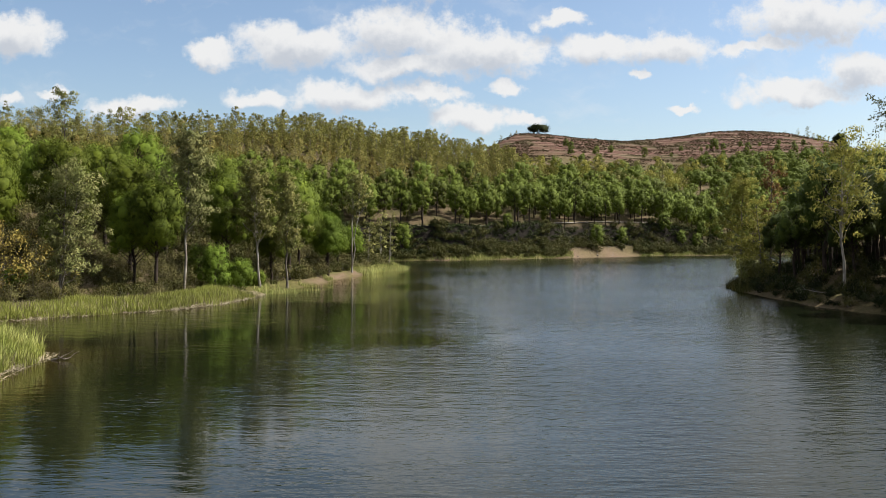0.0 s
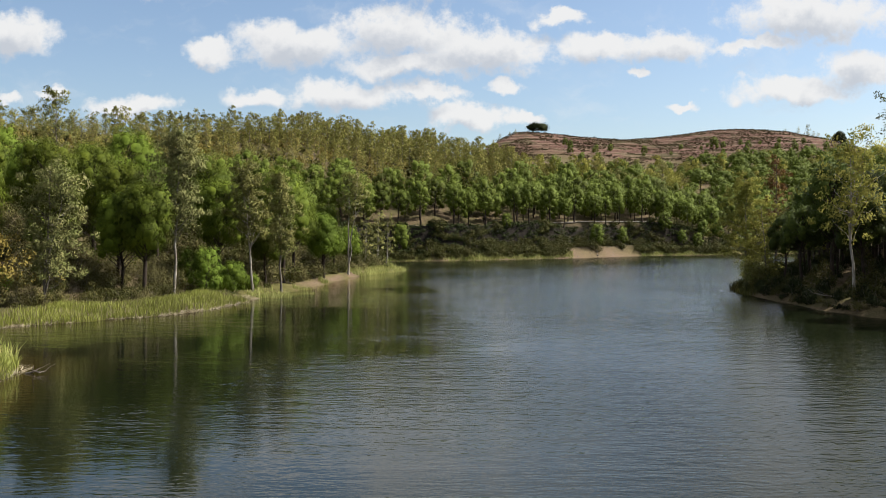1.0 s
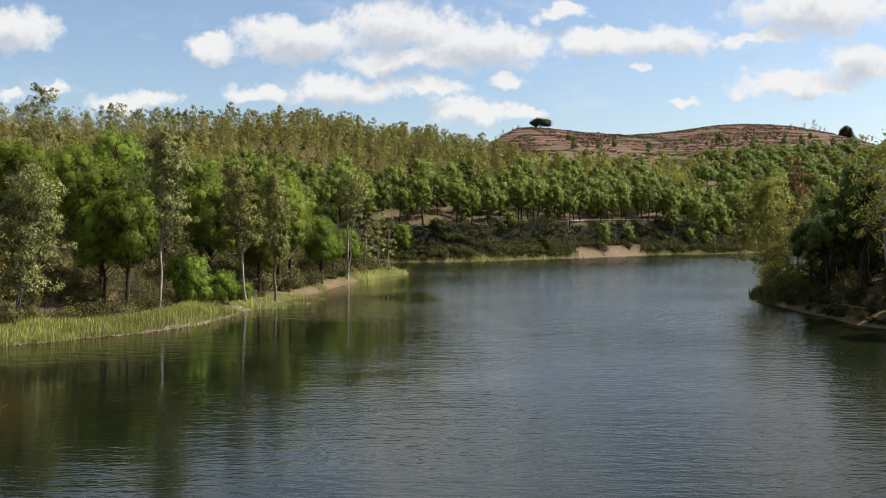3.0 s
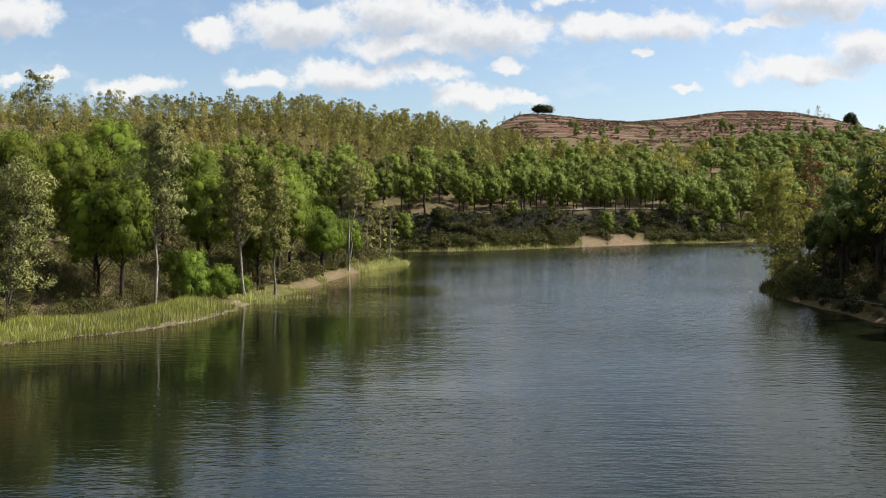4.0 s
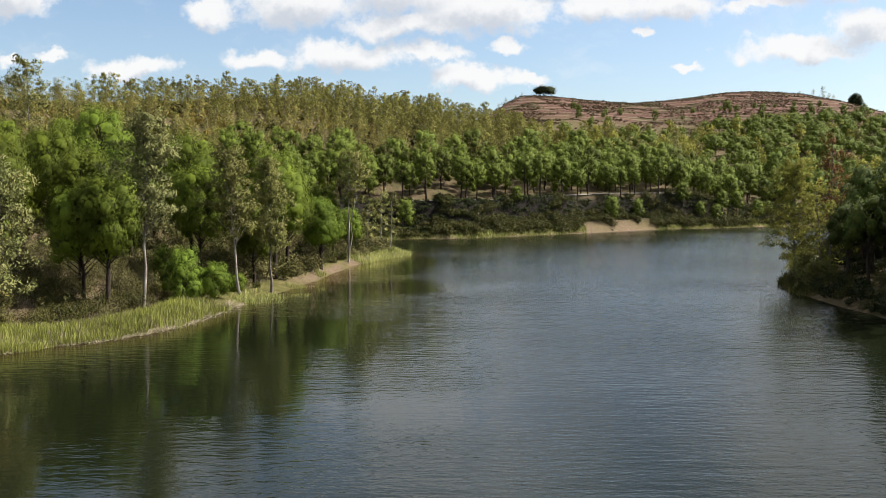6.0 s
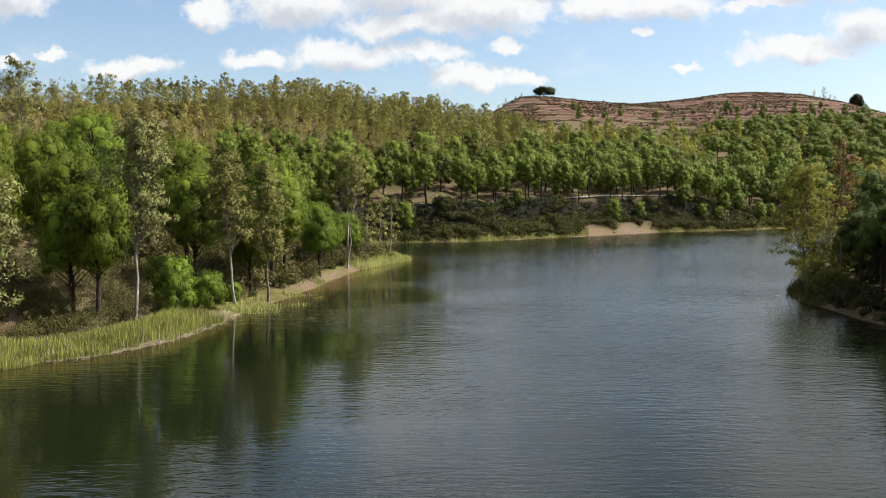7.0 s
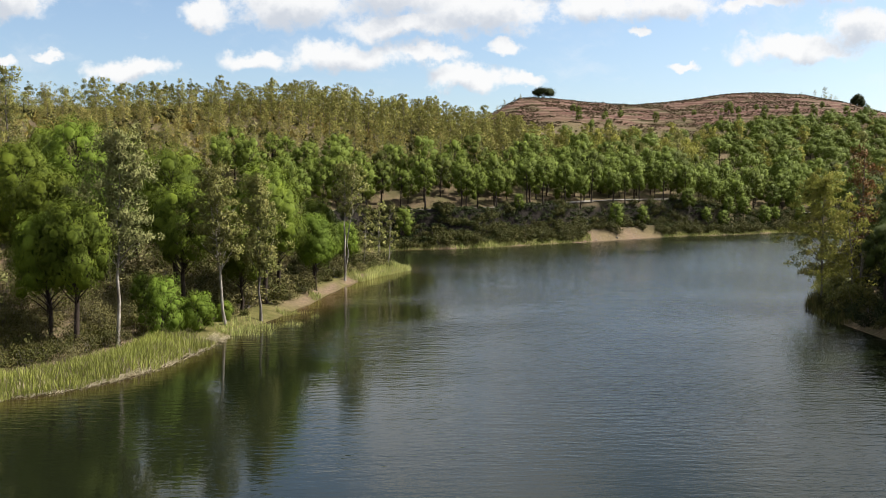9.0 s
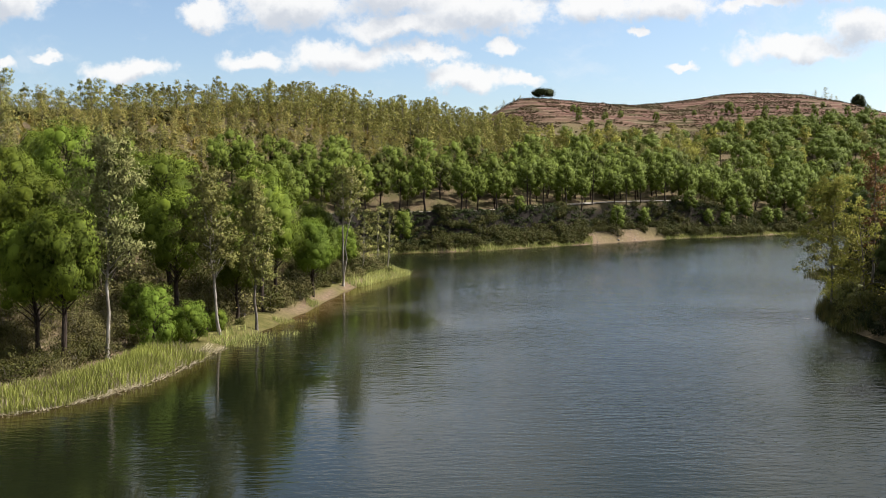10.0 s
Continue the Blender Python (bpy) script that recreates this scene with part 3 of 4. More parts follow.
def pine(name, seed, leaf, label="", **shape):
    ob = root_empty(name)
    wood, crown, shade_n = pine_geometry(seed, **shape)
    mesh_object("trunk", *wood, PINE_BARK, ob, smooth=True)
    mesh_object("crown", *crown, leaf, ob, normals=shade_n)
    return tagged(ob, label, "pine tree")


def gum_geometry(seed, height, width, clear, limbs, sprays, per_spray, size, fork=0.0, lean=(0, 0), droop=0.5, far=False):
    """A eucalypt: slim trunk, steep limbs and hanging leaves in loose sprays with gaps between."""
    r = np.random.default_rng(seed)
    top = np.array([lean[0], lean[1], height * 0.95])
    trunk = wander((0, 0, -0.3), top, r, 9, 0.004 * height)
    rad = np.linspace(0.0085 * height + 0.025, 0.02, 9)
    rad[0] *= 1.3
    stems = [(trunk, rad)]
    if fork > 0:
        k = int(round(fork * 8))
        tip = top * (1, 1, 0.86) + (r.normal() * 0.4 + 0.9, r.normal() * 0.4, 0)
        stems.append((wander(trunk[k], tip, r, 7, 0.012 * height), np.linspace(rad[k] * 0.75, 0.02, 7)))
    wood, crown, shade_n = [tube(p, q, 7) for p, q in stems], [], []
    for i in range(limbs):
        path, q = stems[i % len(stems)]
        level = (i + r.random()) / limbs
        z = clear + (height - clear) * level * 0.97
        k = np.clip((z - 0.12 * height * (1 - level)) / path[-1][2], 0.1, 1.0)
        t = np.linspace(path[0][2] / path[-1][2], 1, len(path))
        stem = np.array([np.interp(k, t, path[:, j]) for j in range(3)])
        shape = math.sin(math.pi * (0.22 + 0.73 * level)) ** 0.85
        reach = width / 2 * shape * (0.35 + 0.75 * r.random())
        a = i * 2.4 + r.normal() * 0.5
        end = stem + (reach * math.cos(a), reach * math.sin(a), max(0.3, z - stem[2]) + 0.15 * reach)
        limb = wander(stem, end, r, 5, 0.07 * reach)
        wood.append(tube(limb[[0, 2, 4]] if far else limb, np.linspace(0.018 + 0.0022 * height * (1 - level), 0.009, 3 if far else 5), 3 if far else 4))
        for _ in range(sprays):
            c = limb[-1 - int(r.random() * (3.2 if far else 2.4))] + r.normal(size=3) * (0.26 * width / 2 + 0.15, 0.26 * width / 2 + 0.15, 0.55 if far else 0.32)
            big = (0.30 + 0.32 * r.random()) * (0.55 + width / 9) * (1.35 if far else 1.0)
            p = ball(per_spray, r) * (big, big, big * 0.8) + c
            way = r.normal(size=p.shape) * 0.6 + (0, 0, -droop)
            lean_n = unit(0.4 * unit(p - c) + 0.6 * unit((p - stem) * (1, 1, 0.3)) + (0, 0, 0.25) + r.normal(size=p.shape) * (0.12 if far else 0.2))
            shade_n.append(np.repeat(lean_n, 3 if far else 4, 0))
            if far:
                crown.append(cards(p, (p - c) / big + (0, 0, 0.25) + r.normal(size=p.shape) * 0.45, way, size * (0.7 + 0.6 * r.random(per_spray)), size * (0.45 + 0.2 * r.random(per_spray)), r))
            else:
                crown.append(leaves(p, way, size * (0.7 + 0.6 * r.random(per_spray)), size * (0.30 + 0.14 * r.random(per_spray)), r, (p - c) / big + (0, 0, 0.25) + r.normal(size=p.shape) * 0.5))
    return grown(wood), joined(crown), np.concatenate(shade_n)


def gum(name, seed, leaf, wood_mat, label="", category="eucalyptus tree", **shape):
    ob = root_empty(name)
    wood, crown, shade_n = gum_geometry(seed, **shape)
    mesh_object("trunk", *wood, wood_mat, ob, smooth=True)
    mesh_object("crown", *crown, leaf, ob, normals=shade_n)
    return tagged(ob, label, category)


def shrub_geometry(seed, height, width, stems, tufts, per, size, spiky=0.0):
    r = np.random.default_rng(seed)
    wood, crown = [], []
    for i in range(stems):
        a, out = i * 2.4 + r.normal() * 0.4, width / 2 * math.sqrt((i + 0.5) / stems) * 0.8
        end = np.array([out * math.cos(a), out * math.sin(a), height * (0.95 - 0.55 * (out / (width / 2)) ** 2) * (0.75 + 0.3 * r.random())])
        wood.append(tube(wander((end[0] * 0.12, end[1] * 0.12, -0.1), end, r, 3, 0.06), np.linspace(0.032, 0.01, 3), 3))
        for _ in range(tufts):
            c = end * (1, 1, 0.35 + 0.65 * r.random()) + r.normal(size=3) * 0.12 * width
            c[2] = max(c[2], 0.08 * height)
            p = ball(per, r) * (0.16 * width + 0.08) + c
            way = unit(p - (0, 0, height * 0.2)) + r.normal(size=p.shape) * 0.5 + (0, 0, spiky)
            n = len(p)
            if spiky > 0.5:
                crown.append(blades(p, way, size * (0.7 + 0.6 * r.random(n)), size * (0.18 + 0.1 * r.random(n)), r))
            else:
                crown.append(cards(p, unit(p - (0, 0, height * 0.2)) * 0.7 + (p - c) / (0.16 * width + 0.08) + r.normal(size=p.shape) * 0.5, way, size * (0.7 + 0.6 * r.random(n)), size * (0.4 + 0.2 * r.random(n)), r))
    return grown(wood), joined(crown)


def shrub(name, seed, leaf, label="", category="shrub", **shape):
    ob = root_empty(name)
    wood, crown = shrub_geometry(seed, **shape)
    mesh_object("stem", *wood, GREY_BARK, ob)
    mesh_object("foliage", *crown, leaf, ob)
    return tagged(ob, label, category)


def planted(x, y, size=1.0, turn=None, sink=0.12, tall=1.0):
    a = rng.random() * 360 if turn is None else turn
    return Matrix.Translation((x, y, ground_at(x, y) - sink)) @ pose(0, 0, 0, 0, 0, a) @ Matrix.Diagonal((size, size, size * tall, 1))


counts, merged = {}, {}


def join_far(ob, m, into):
    """Adds a thing's parts to the one mesh of what is too many to count."""
    m = np.array(m)
    for o in ob.children:
        me = o.data
        if (into, o.name.split(".")[0]) not in merged:
            merged[into, o.name.split(".")[0]] = []
        v = np.empty(len(me.vertices) * 3, np.float32)
        me.vertices.foreach_get("co", v)
        f = np.empty(len(me.polygons) * 3, np.int32)
        me.polygons.foreach_get("vertices", f)
        merged[into, o.name.split(".")[0]].append((v.reshape(-1, 3) @ m[:3, :3].T + m[:3, 3], f.reshape(-1, 3), me.materials[0], unit(NORMALS[me.name] @ m[:3, :3].T) if me.name in NORMALS else None))


class Kinds:
    """Grown originals, used once each before they are copied; past the cap for their name they go into one mesh."""

    def __init__(self, makers, cap=290, into=""):
        self.obs, self.used, self.cap, self.into = makers, [False] * len(makers), cap, into
        self.name = makers[0].name.split(".")[0]

    def place(self, x, y, size=1.0, turn=None, label="", group="", which=None, sink=0.12, tall=1.0):
        k = int(rng.random() * len(self.obs)) if which is None else which % len(self.obs)
        m = planted(x, y, size, turn, sink, tall)
        if counts.get(self.name, 0) >= self.cap and self.into:
            return join_far(self.obs[k], m, self.into)
        counts[self.name] = counts.get(self.name, 0) + 1
        if self.used[k]:
            ob = copy_thing(self.obs[k], m)
        else:
            ob, self.used[k] = self.obs[k], True
            ob.matrix_basis = m
        return tagged(ob, label, group=group)

    def tidy(self):
        """Removes originals that no place took."""
        for ob, used in zip(self.obs, self.used):
            if not used:
                for o in [*ob.children_recursive, ob]:
                    bpy.data.objects.remove(o)


taken = []


def scatter(x0, x1, y0, y1, gap, keep, tries, seed, mark=True, shore=None, heed=True):
    """Random places at least gap apart from each other and, with heed, from what stands already, where keep(x, y, d, z) holds."""
    r = np.random.default_rng(seed)
    x, y = along_shore(tries, *shore, (x0, x1, y0, y1), r) if shore else (r.uniform(x0, x1, tries), r.uniform(y0, y1, tries))
    z, d = land(x, y)
    ok = keep(x, y, d, z) & (x > x0) & (x < x1) & (y > y0) & (y < y1)
    x, y = x[ok], y[ok]
    cells, got = {}, []
    cell = 4.0
    for px, py, g in taken if heed else ():
        cells.setdefault((int(px // cell), int(py // cell)), []).append((px, py, g))
    for px, py in zip(x, y):
        cx, cy = int(px // cell), int(py // cell)
        reach = int(gap // cell) + 1
        near = (q for i in range(-reach, reach + 1) for j in range(-reach, reach + 1) for q in cells.get((cx + i, cy + j), ()))
        if all((px - q[0]) ** 2 + (py - q[1]) ** 2 > (0.5 * (gap + q[2])) ** 2 for q in near):
            cells.setdefault((cx, cy), []).append((px, py, gap))
            got.append((px, py))
            if mark:
                taken.append((px, py, gap))
    return got


def along_shore(n, lo, hi, box, r):
    """Random places whose distance from the waterline lies between lo and hi."""
    nxt = np.roll(LAKE, -1, 0)
    step = nxt - LAKE
    long = np.linalg.norm(step, axis=1)
    mid = (LAKE + nxt) / 2
    use = (mid[:, 0] > box[0] - 6) & (mid[:, 0] < box[1] + 6) & (mid[:, 1] > box[2] - 6) & (mid[:, 1] < box[3] + 6)
    k = r.choice(len(LAKE), n, p=long * use / (long * use).sum())
    at = LAKE[k] + step[k] * r.random((n, 1))
    side = np.stack([-step[k, 1], step[k, 0]], 1) / long[k][:, None]
    p = at + side * r.uniform(lo, hi, (n, 1))
    return p[:, 0], p[:, 1]


def in_view(x, y, margin=8):
    return (x > -0.56 * (y + 4) - margin) & (x < 0.56 * (y + 4) + margin)


# ---------------------------------------------------------------- the west bank
def stand(ob, x, y, gap, turn=0.0, size=1.0):
    ob.matrix_basis = planted(x, y, size, turn, 0.1)
    taken.append((x, y, gap))
    return ob


stand(gum("eucalyptus", 21, GREY_GUM_LEAF, GUM_BARK, "tall pale-trunked eucalyptus with grey-green leaves on the shore",
          height=14.4, width=3.9, clear=6.4, limbs=48, sprays=6, per_spray=46, size=0.25, lean=(0.5, 0.2)), -22.8, 74.6, 3)
stand(gum("eucalyptus", 22, GUM_LEAF, GUM_BARK, "slender forked white-trunked eucalyptus at the water's edge",
          height=12.8, width=3.6, clear=5.8, limbs=42, sprays=5, per_spray=44, size=0.25, fork=0.3, lean=(-1.2, 0.0)), -18.2, 85.3, 3)
stand(gum("eucalyptus", 23, GUM_LEAF, GREY_BARK, "slim eucalyptus with olive leaves and a ruddy trunk",
          height=12.4, width=2.9, clear=4.6, limbs=42, sprays=5, per_spray=44, size=0.25, lean=(-0.2, 0.3)), -16.3, 89.4, 2.6)
stand(gum("eucalyptus", 24, GUM_LEAF, GUM_BARK, "tall lone eucalyptus with a bare trunk and thin brownish top",
          height=14.6, width=3.0, clear=9.0, limbs=32, sprays=4, per_spray=26, size=0.32, fork=0.12, lean=(0.2, 0.0)), -12.8, 120.5, 3)
stand(gum("eucalyptus", 25, GREY_GUM_LEAF, GREY_BARK, "many-stemmed eucalyptus with sparse grey-green leaves beside the reeds",
          height=10.8, width=4.6, clear=2.2, limbs=48, sprays=5, per_spray=40, size=0.25, fork=0.15, lean=(0.6, 0.0)), -29.6, 65.2, 3)
for x, y, h, s in ((-8.6, 138.5, 8.6, 26), (-10.3, 141.5, 9.4, 27), (-11.6, 133.0, 7.8, 28)):
    stand(gum("eucalyptus", s, GUM_LEAF, GUM_BARK, "thin young eucalyptus on the grassy spit", height=h, width=2.6, clear=2.4, limbs=16, sprays=2, per_spray=22, size=0.30, lean=(0.3, 0.0)), x, y, 2)

stand(gum("eucalyptus", 29, GUM_LEAF, GREY_BARK, "tall thin-topped eucalyptus rising above the pines", height=15.5, width=6.0, clear=5.0, limbs=36, sprays=4, per_spray=26, size=0.36), -58.7, 132.0, 3)
near_pines = Kinds([pine("pine", 40 + i, PINE_LEAF, "bright green pine with dark bare trunk on wooded bank",
                         height=h, width=wid, clear=c, boughs=46, tufts=66, needles=5, size=0.30, core=0.5, lean=(l, 0), twigs=14, slim=0.17, lobe=0.14)
                    for i, (h, wid, c, l) in enumerate(((10.5, 4.4, 4.9, 0.3), (11.8, 5.2, 5.7, -0.4), (9.4, 4.8, 4.0, 0.5), (12.4, 6.2, 5.2, 0.0), (8.6, 4.2, 3.5, -0.2)))])
for x, y, size, which in ((-28.5, 77.5, 0.98, 0), (-24.6, 72.4, 0.93, 0), (-26.9, 74.2, 0.86, 2), (-32.6, 73.6, 0.92, 1), (-34.6, 97.0, 1.0, 3), (-29.5, 90.5, 0.95, 1), (-22.6, 89.0, 1.0, 0), (-17.6, 97.5, 1.0, 3), (-18.8, 93.0, 0.9, 2),
                           (-14.6, 109.0, 0.9, 4), (-15.6, 115.0, 0.95, 2), (-16.2, 120.0, 0.9, 0), (-15.4, 125.5, 0.85, 4), (-17.5, 104.0, 1.0, 1),
                           (-37.5, 69.0, 0.80, 3), (-42.5, 73.5, 0.84, 1), (-33.5, 84.0, 0.84, 3), (-39.0, 82.0, 0.84, 1), (-13.8, 130.5, 0.8, 4), (-25.5, 96.0, 1.0, 3)):
    near_pines.place(x, y, size, which=which, group="pines on the west bank")
    taken.append((x, y, 4.2))
mid_pines = Kinds([pine("pine", 50 + i, PINE_LEAF, "dense green pine on the wooded slope", height=h, width=wid, clear=c, boughs=32, tufts=28, needles=5, size=0.40, slim=0.24, lobe=0.15, core=0.55)
                   for i, (h, wid, c) in enumerate(((10.0, 6.0, 3.0), (11.0, 6.6, 3.6), (8.8, 6.0, 2.4)))])
for x, y in scatter(-95, -8, 58, 172, 5.4, lambda x, y, d, z: (d > 13) & (d < 44 + 10 * rough2(x, y, 25.0, 52)) & (zones(x, y)[0] < 0.5) & in_view(x, y), 2600, 5):
    (near_pines if math.hypot(x, y) < 78 else mid_pines).place(x, y, 0.60 + 0.34 * rng.random(), group="pines on the west bank")

young = Kinds([pine("young_pine", 60 + i, YOUNG_LEAF, "bushy bright green young pine near the shore", height=h, width=wid, clear=0.3, boughs=34, tufts=42, needles=5, size=0.18, slim=0.24, core=0.5)
               for i, (h, wid) in enumerate(((4.2, 2.7), (2.7, 2.5)))])
for x, y, size, which in ((-21.2, 79.0, 1.0, 0), (-19.6, 81.8, 1.0, 1), (-18.8, 86.8, 0.55, 1), (-24.0, 84.0, 0.9, 0), (-33.5, 66.0, 0.7, 1)):
    young.place(x, y, size, which=which)
    taken.append((x, y, 1.6))
stand(gum("autumn_tree", 66, OCHRE_LEAF, GREY_BARK, "low broad tree with ochre leaves by the reeds", "autumn tree", height=5.4, width=6.4, clear=1.6, limbs=30, sprays=4, per_spray=30, size=0.26), -33.2, 62.5, 3)

brush = Kinds([shrub("shrub", 70 + i, leaf, label, height=h, width=wid, stems=9, tufts=4, per=15, size=0.25)
               for i, (h, wid, leaf, label) in enumerate(((1.3, 1.9, SHRUB_LEAF, "dark olive rockrose shrub under the trees"), (1.7, 2.4, DRY_SHRUB_LEAF, "dry straw-brown bush on the wooded slope"),
                                                          (0.9, 1.5, SHRUB_LEAF, "low dark green shrub near the water"), (2.4, 2.6, DRY_SHRUB_LEAF, "tall pale olive bush between the pines"),
                                                          (2.0, 2.6, SHRUB_LEAF, "broad dark green bush between the trees")))], 295, "undergrowth")
near_spots = []
for x, y in scatter(-70, -10, 56, 160, 1.35, lambda x, y, d, z: (d > 4.2 - 2.2 * ease(y, 90, 98)) & (d < 44) & (zones(x, y)[0] < 0.5) & in_view(x, y, 0) & (rough2(x, y, 9.0, 77) > -0.75), 7000, 6, False, (2.2, 44), heed=False):
    if y < 86:
        near_spots.append((x, y))
        continue
    brush.place(x, y, 0.6 + 0.6 * rng.random(), group="brush on the west bank", sink=0.05, which=(0, 4, 2, 3, 4, 1, 0)[int(rng.random() * 7)])

dry_bush = Kinds([shrub("dry_bush", 80 + i, DRY_SHRUB_LEAF if i else SHRUB_LEAF, label, height=h, width=wid, stems=11, tufts=4, per=28, size=0.15)
                  for i, (h, wid, label) in enumerate(((1.5, 2.2, "dark olive rockrose bush under the pines"), (1.7, 2.3, "dry twiggy straw-brown bush on the bank"), (2.3, 2.5, "tall pale olive bush between the pines")))], 290, "undergrowth")
for x, y, size in ((-25.6, 78.4, 0.9), (-27.2, 80.6, 1.05), (-24.8, 81.6, 0.9), (-29.2, 79.2, 1.1), (-30.6, 76.8, 0.9), (-33.0, 76.2, 1.0), (-30.4, 81.8, 1.1), (-25.4, 86.0, 1.0), (-35.6, 79.0, 1.1)):
    dry_bush.place(x, y, size, group="brush on the west bank", sink=0.05, which=2)
for x, y in near_spots:
    dry_bush.place(x, y, 0.5 + 0.55 * rng.random(), group="brush on the west bank", sink=0.05, which=(0, 0, 0, 1, 0, 2)[int(rng.random() * 6)])
for x, y in scatter(-24, -6, 90, 146, 0.6, lambda x, y, d, z: (d > 1.7) & (d < 9) & (zones(x, y)[0] < 0.5), 420, 61, False, (1.7, 9)):
    brush.place(x, y, 0.4 + 0.45 * rng.random(), group="brush on the west bank", sink=0.05, which=(0, 1, 2, 1, 4)[int(rng.random() * 5)])

# ---------------------------------------------------------------- the wooded point in the east
for ob, x, y in (
    (gum("lime_tree", 180, LIME_LEAF, GREY_BARK, "airy yellow-green tree at the water's edge", "broadleaf tree", height=12.6, width=4.4, clear=3.4, limbs=48, sprays=5, per_spray=44, size=0.26), 35.2, 98.8),
    (gum("lime_tree", 181, LIME_LEAF, GREY_BARK, "leaning yellow-leaved tree over the water", "broadleaf tree", height=8.5, width=4.6, clear=1.2, limbs=30, sprays=3, per_spray=28, size=0.28, lean=(-0.8, 0.0)), 35.6, 93.0),
    (gum("rust_tree", 182, RUST_LEAF, GREY_BARK, "narrow rust-brown tree among green ones", "broadleaf tree", height=13.2, width=2.6, clear=5.5, limbs=26, sprays=3, per_spray=24, size=0.28), 37.6, 96.0),
    (gum("eucalyptus", 183, LIME_LEAF, GUM_BARK, "pale-stemmed eucalyptus with yellowing crown on the point", height=13.6, width=5.4, clear=6.2, limbs=40, sprays=4, per_spray=32, size=0.28, fork=0.35, lean=(-0.5, 0.0)), 34.0, 70.5),
    (gum("eucalyptus", 184, GREY_GUM_LEAF, GUM_BARK, "tall eucalyptus overlooking the point", height=17.0, width=6.0, clear=7.5, limbs=32, sprays=3, per_spray=30, size=0.30, lean=(-0.8, 0.0)), 45.6, 82.0),
    (gum("eucalyptus", 185, LIME_LEAF, GREY_BARK, "eucalyptus with yellow-olive leaves on the point", height=11.0, width=5.0, clear=3.0, limbs=40, sprays=4, per_spray=32, size=0.28), 47.0, 108.0),
):
    stand(ob, x, y, 2.2)
# the first two kinds carry the shade under the trees in their leaf colour
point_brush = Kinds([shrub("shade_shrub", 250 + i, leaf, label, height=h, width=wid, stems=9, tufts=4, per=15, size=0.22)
                     for i, (h, wid, leaf, label) in enumerate(((1.4, 1.8, DARK_SHADE_LEAF, "evergreen shrub with the point's shade in its colour"), (0.9, 1.5, DARK_SHADE_LEAF, "low shrub at the point's foot, shade in its colour"),
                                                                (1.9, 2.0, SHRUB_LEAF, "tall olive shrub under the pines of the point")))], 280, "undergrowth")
point_pines = Kinds([pine("pine", 190 + i, POINT_LEAF, "dark pine with the wooded point's shade in its colour", height=h, width=wid, clear=c, boughs=30, tufts=25, needles=5, size=0.40, slim=0.26)
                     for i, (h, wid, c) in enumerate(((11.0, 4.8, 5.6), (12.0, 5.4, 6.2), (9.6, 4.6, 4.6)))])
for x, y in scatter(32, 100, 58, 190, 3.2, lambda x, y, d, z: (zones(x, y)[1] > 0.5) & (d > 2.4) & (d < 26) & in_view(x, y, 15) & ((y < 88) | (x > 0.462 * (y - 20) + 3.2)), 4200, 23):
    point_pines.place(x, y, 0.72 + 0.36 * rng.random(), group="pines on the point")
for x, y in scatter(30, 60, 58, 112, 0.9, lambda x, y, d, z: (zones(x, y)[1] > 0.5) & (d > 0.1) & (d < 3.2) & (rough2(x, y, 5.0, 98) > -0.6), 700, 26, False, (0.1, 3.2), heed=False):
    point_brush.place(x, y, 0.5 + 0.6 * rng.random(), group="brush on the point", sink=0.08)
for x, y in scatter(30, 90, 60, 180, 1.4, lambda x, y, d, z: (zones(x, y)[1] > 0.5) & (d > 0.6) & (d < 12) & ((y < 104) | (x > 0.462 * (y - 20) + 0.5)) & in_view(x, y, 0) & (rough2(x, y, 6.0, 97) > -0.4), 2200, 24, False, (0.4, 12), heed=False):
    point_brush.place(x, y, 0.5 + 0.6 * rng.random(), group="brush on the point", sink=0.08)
point_bush = Kinds([shrub("shore_bush", 200 + i, leaf, label, height=h, width=wid, stems=16, tufts=4, per=34, size=0.22)
                    for i, (h, wid, leaf, label) in enumerate(((3.4, 3.0, LIME_LEAF, "yellow-green bush leaning over the water"), (2.6, 2.6, GUM_LEAF, "olive bush at the foot of the point")))])
for x, y in ((34.6, 93.6), (36.4, 99.4), (37.6, 102.0), (34.0, 89.5), (35.6, 96.0), (39.4, 104.6)):
    point_bush.place(x, y, 0.8 + 0.4 * rng.random(), group="bushes on the point")

# ---------------------------------------------------------------- the far bank and the slopes
bank_pines = Kinds([pine("pine", 90 + i, FAR_PINE_LEAF, "round-headed pine above the gravel track", height=h, width=wid, clear=c, boughs=18, tufts=17, needles=5, size=0.42, slim=0.30, lobe=0.165, core=0.6)
                    for i, (h, wid, c) in enumerate(((8.8, 5.0, 2.7), (8.0, 4.6, 2.4), (9.6, 5.6, 3.0), (7.2, 5.0, 1.4), (9.6, 4.8, 4.6)))], 290, "far_pines")
for x, y in scatter(-45, 125, 176, 300, 3.7, lambda x, y, d, z: (zones(x, y)[0] > 0.5) & (d > 12.6) & (d < 44) & in_view(x, y) & ((d < 30) | (x > 20)), 4200, 8):
    bank_pines.place(x, y, 0.8 + 0.32 * rng.random(), which=int(rng.random() * 4), group="pines above the track")
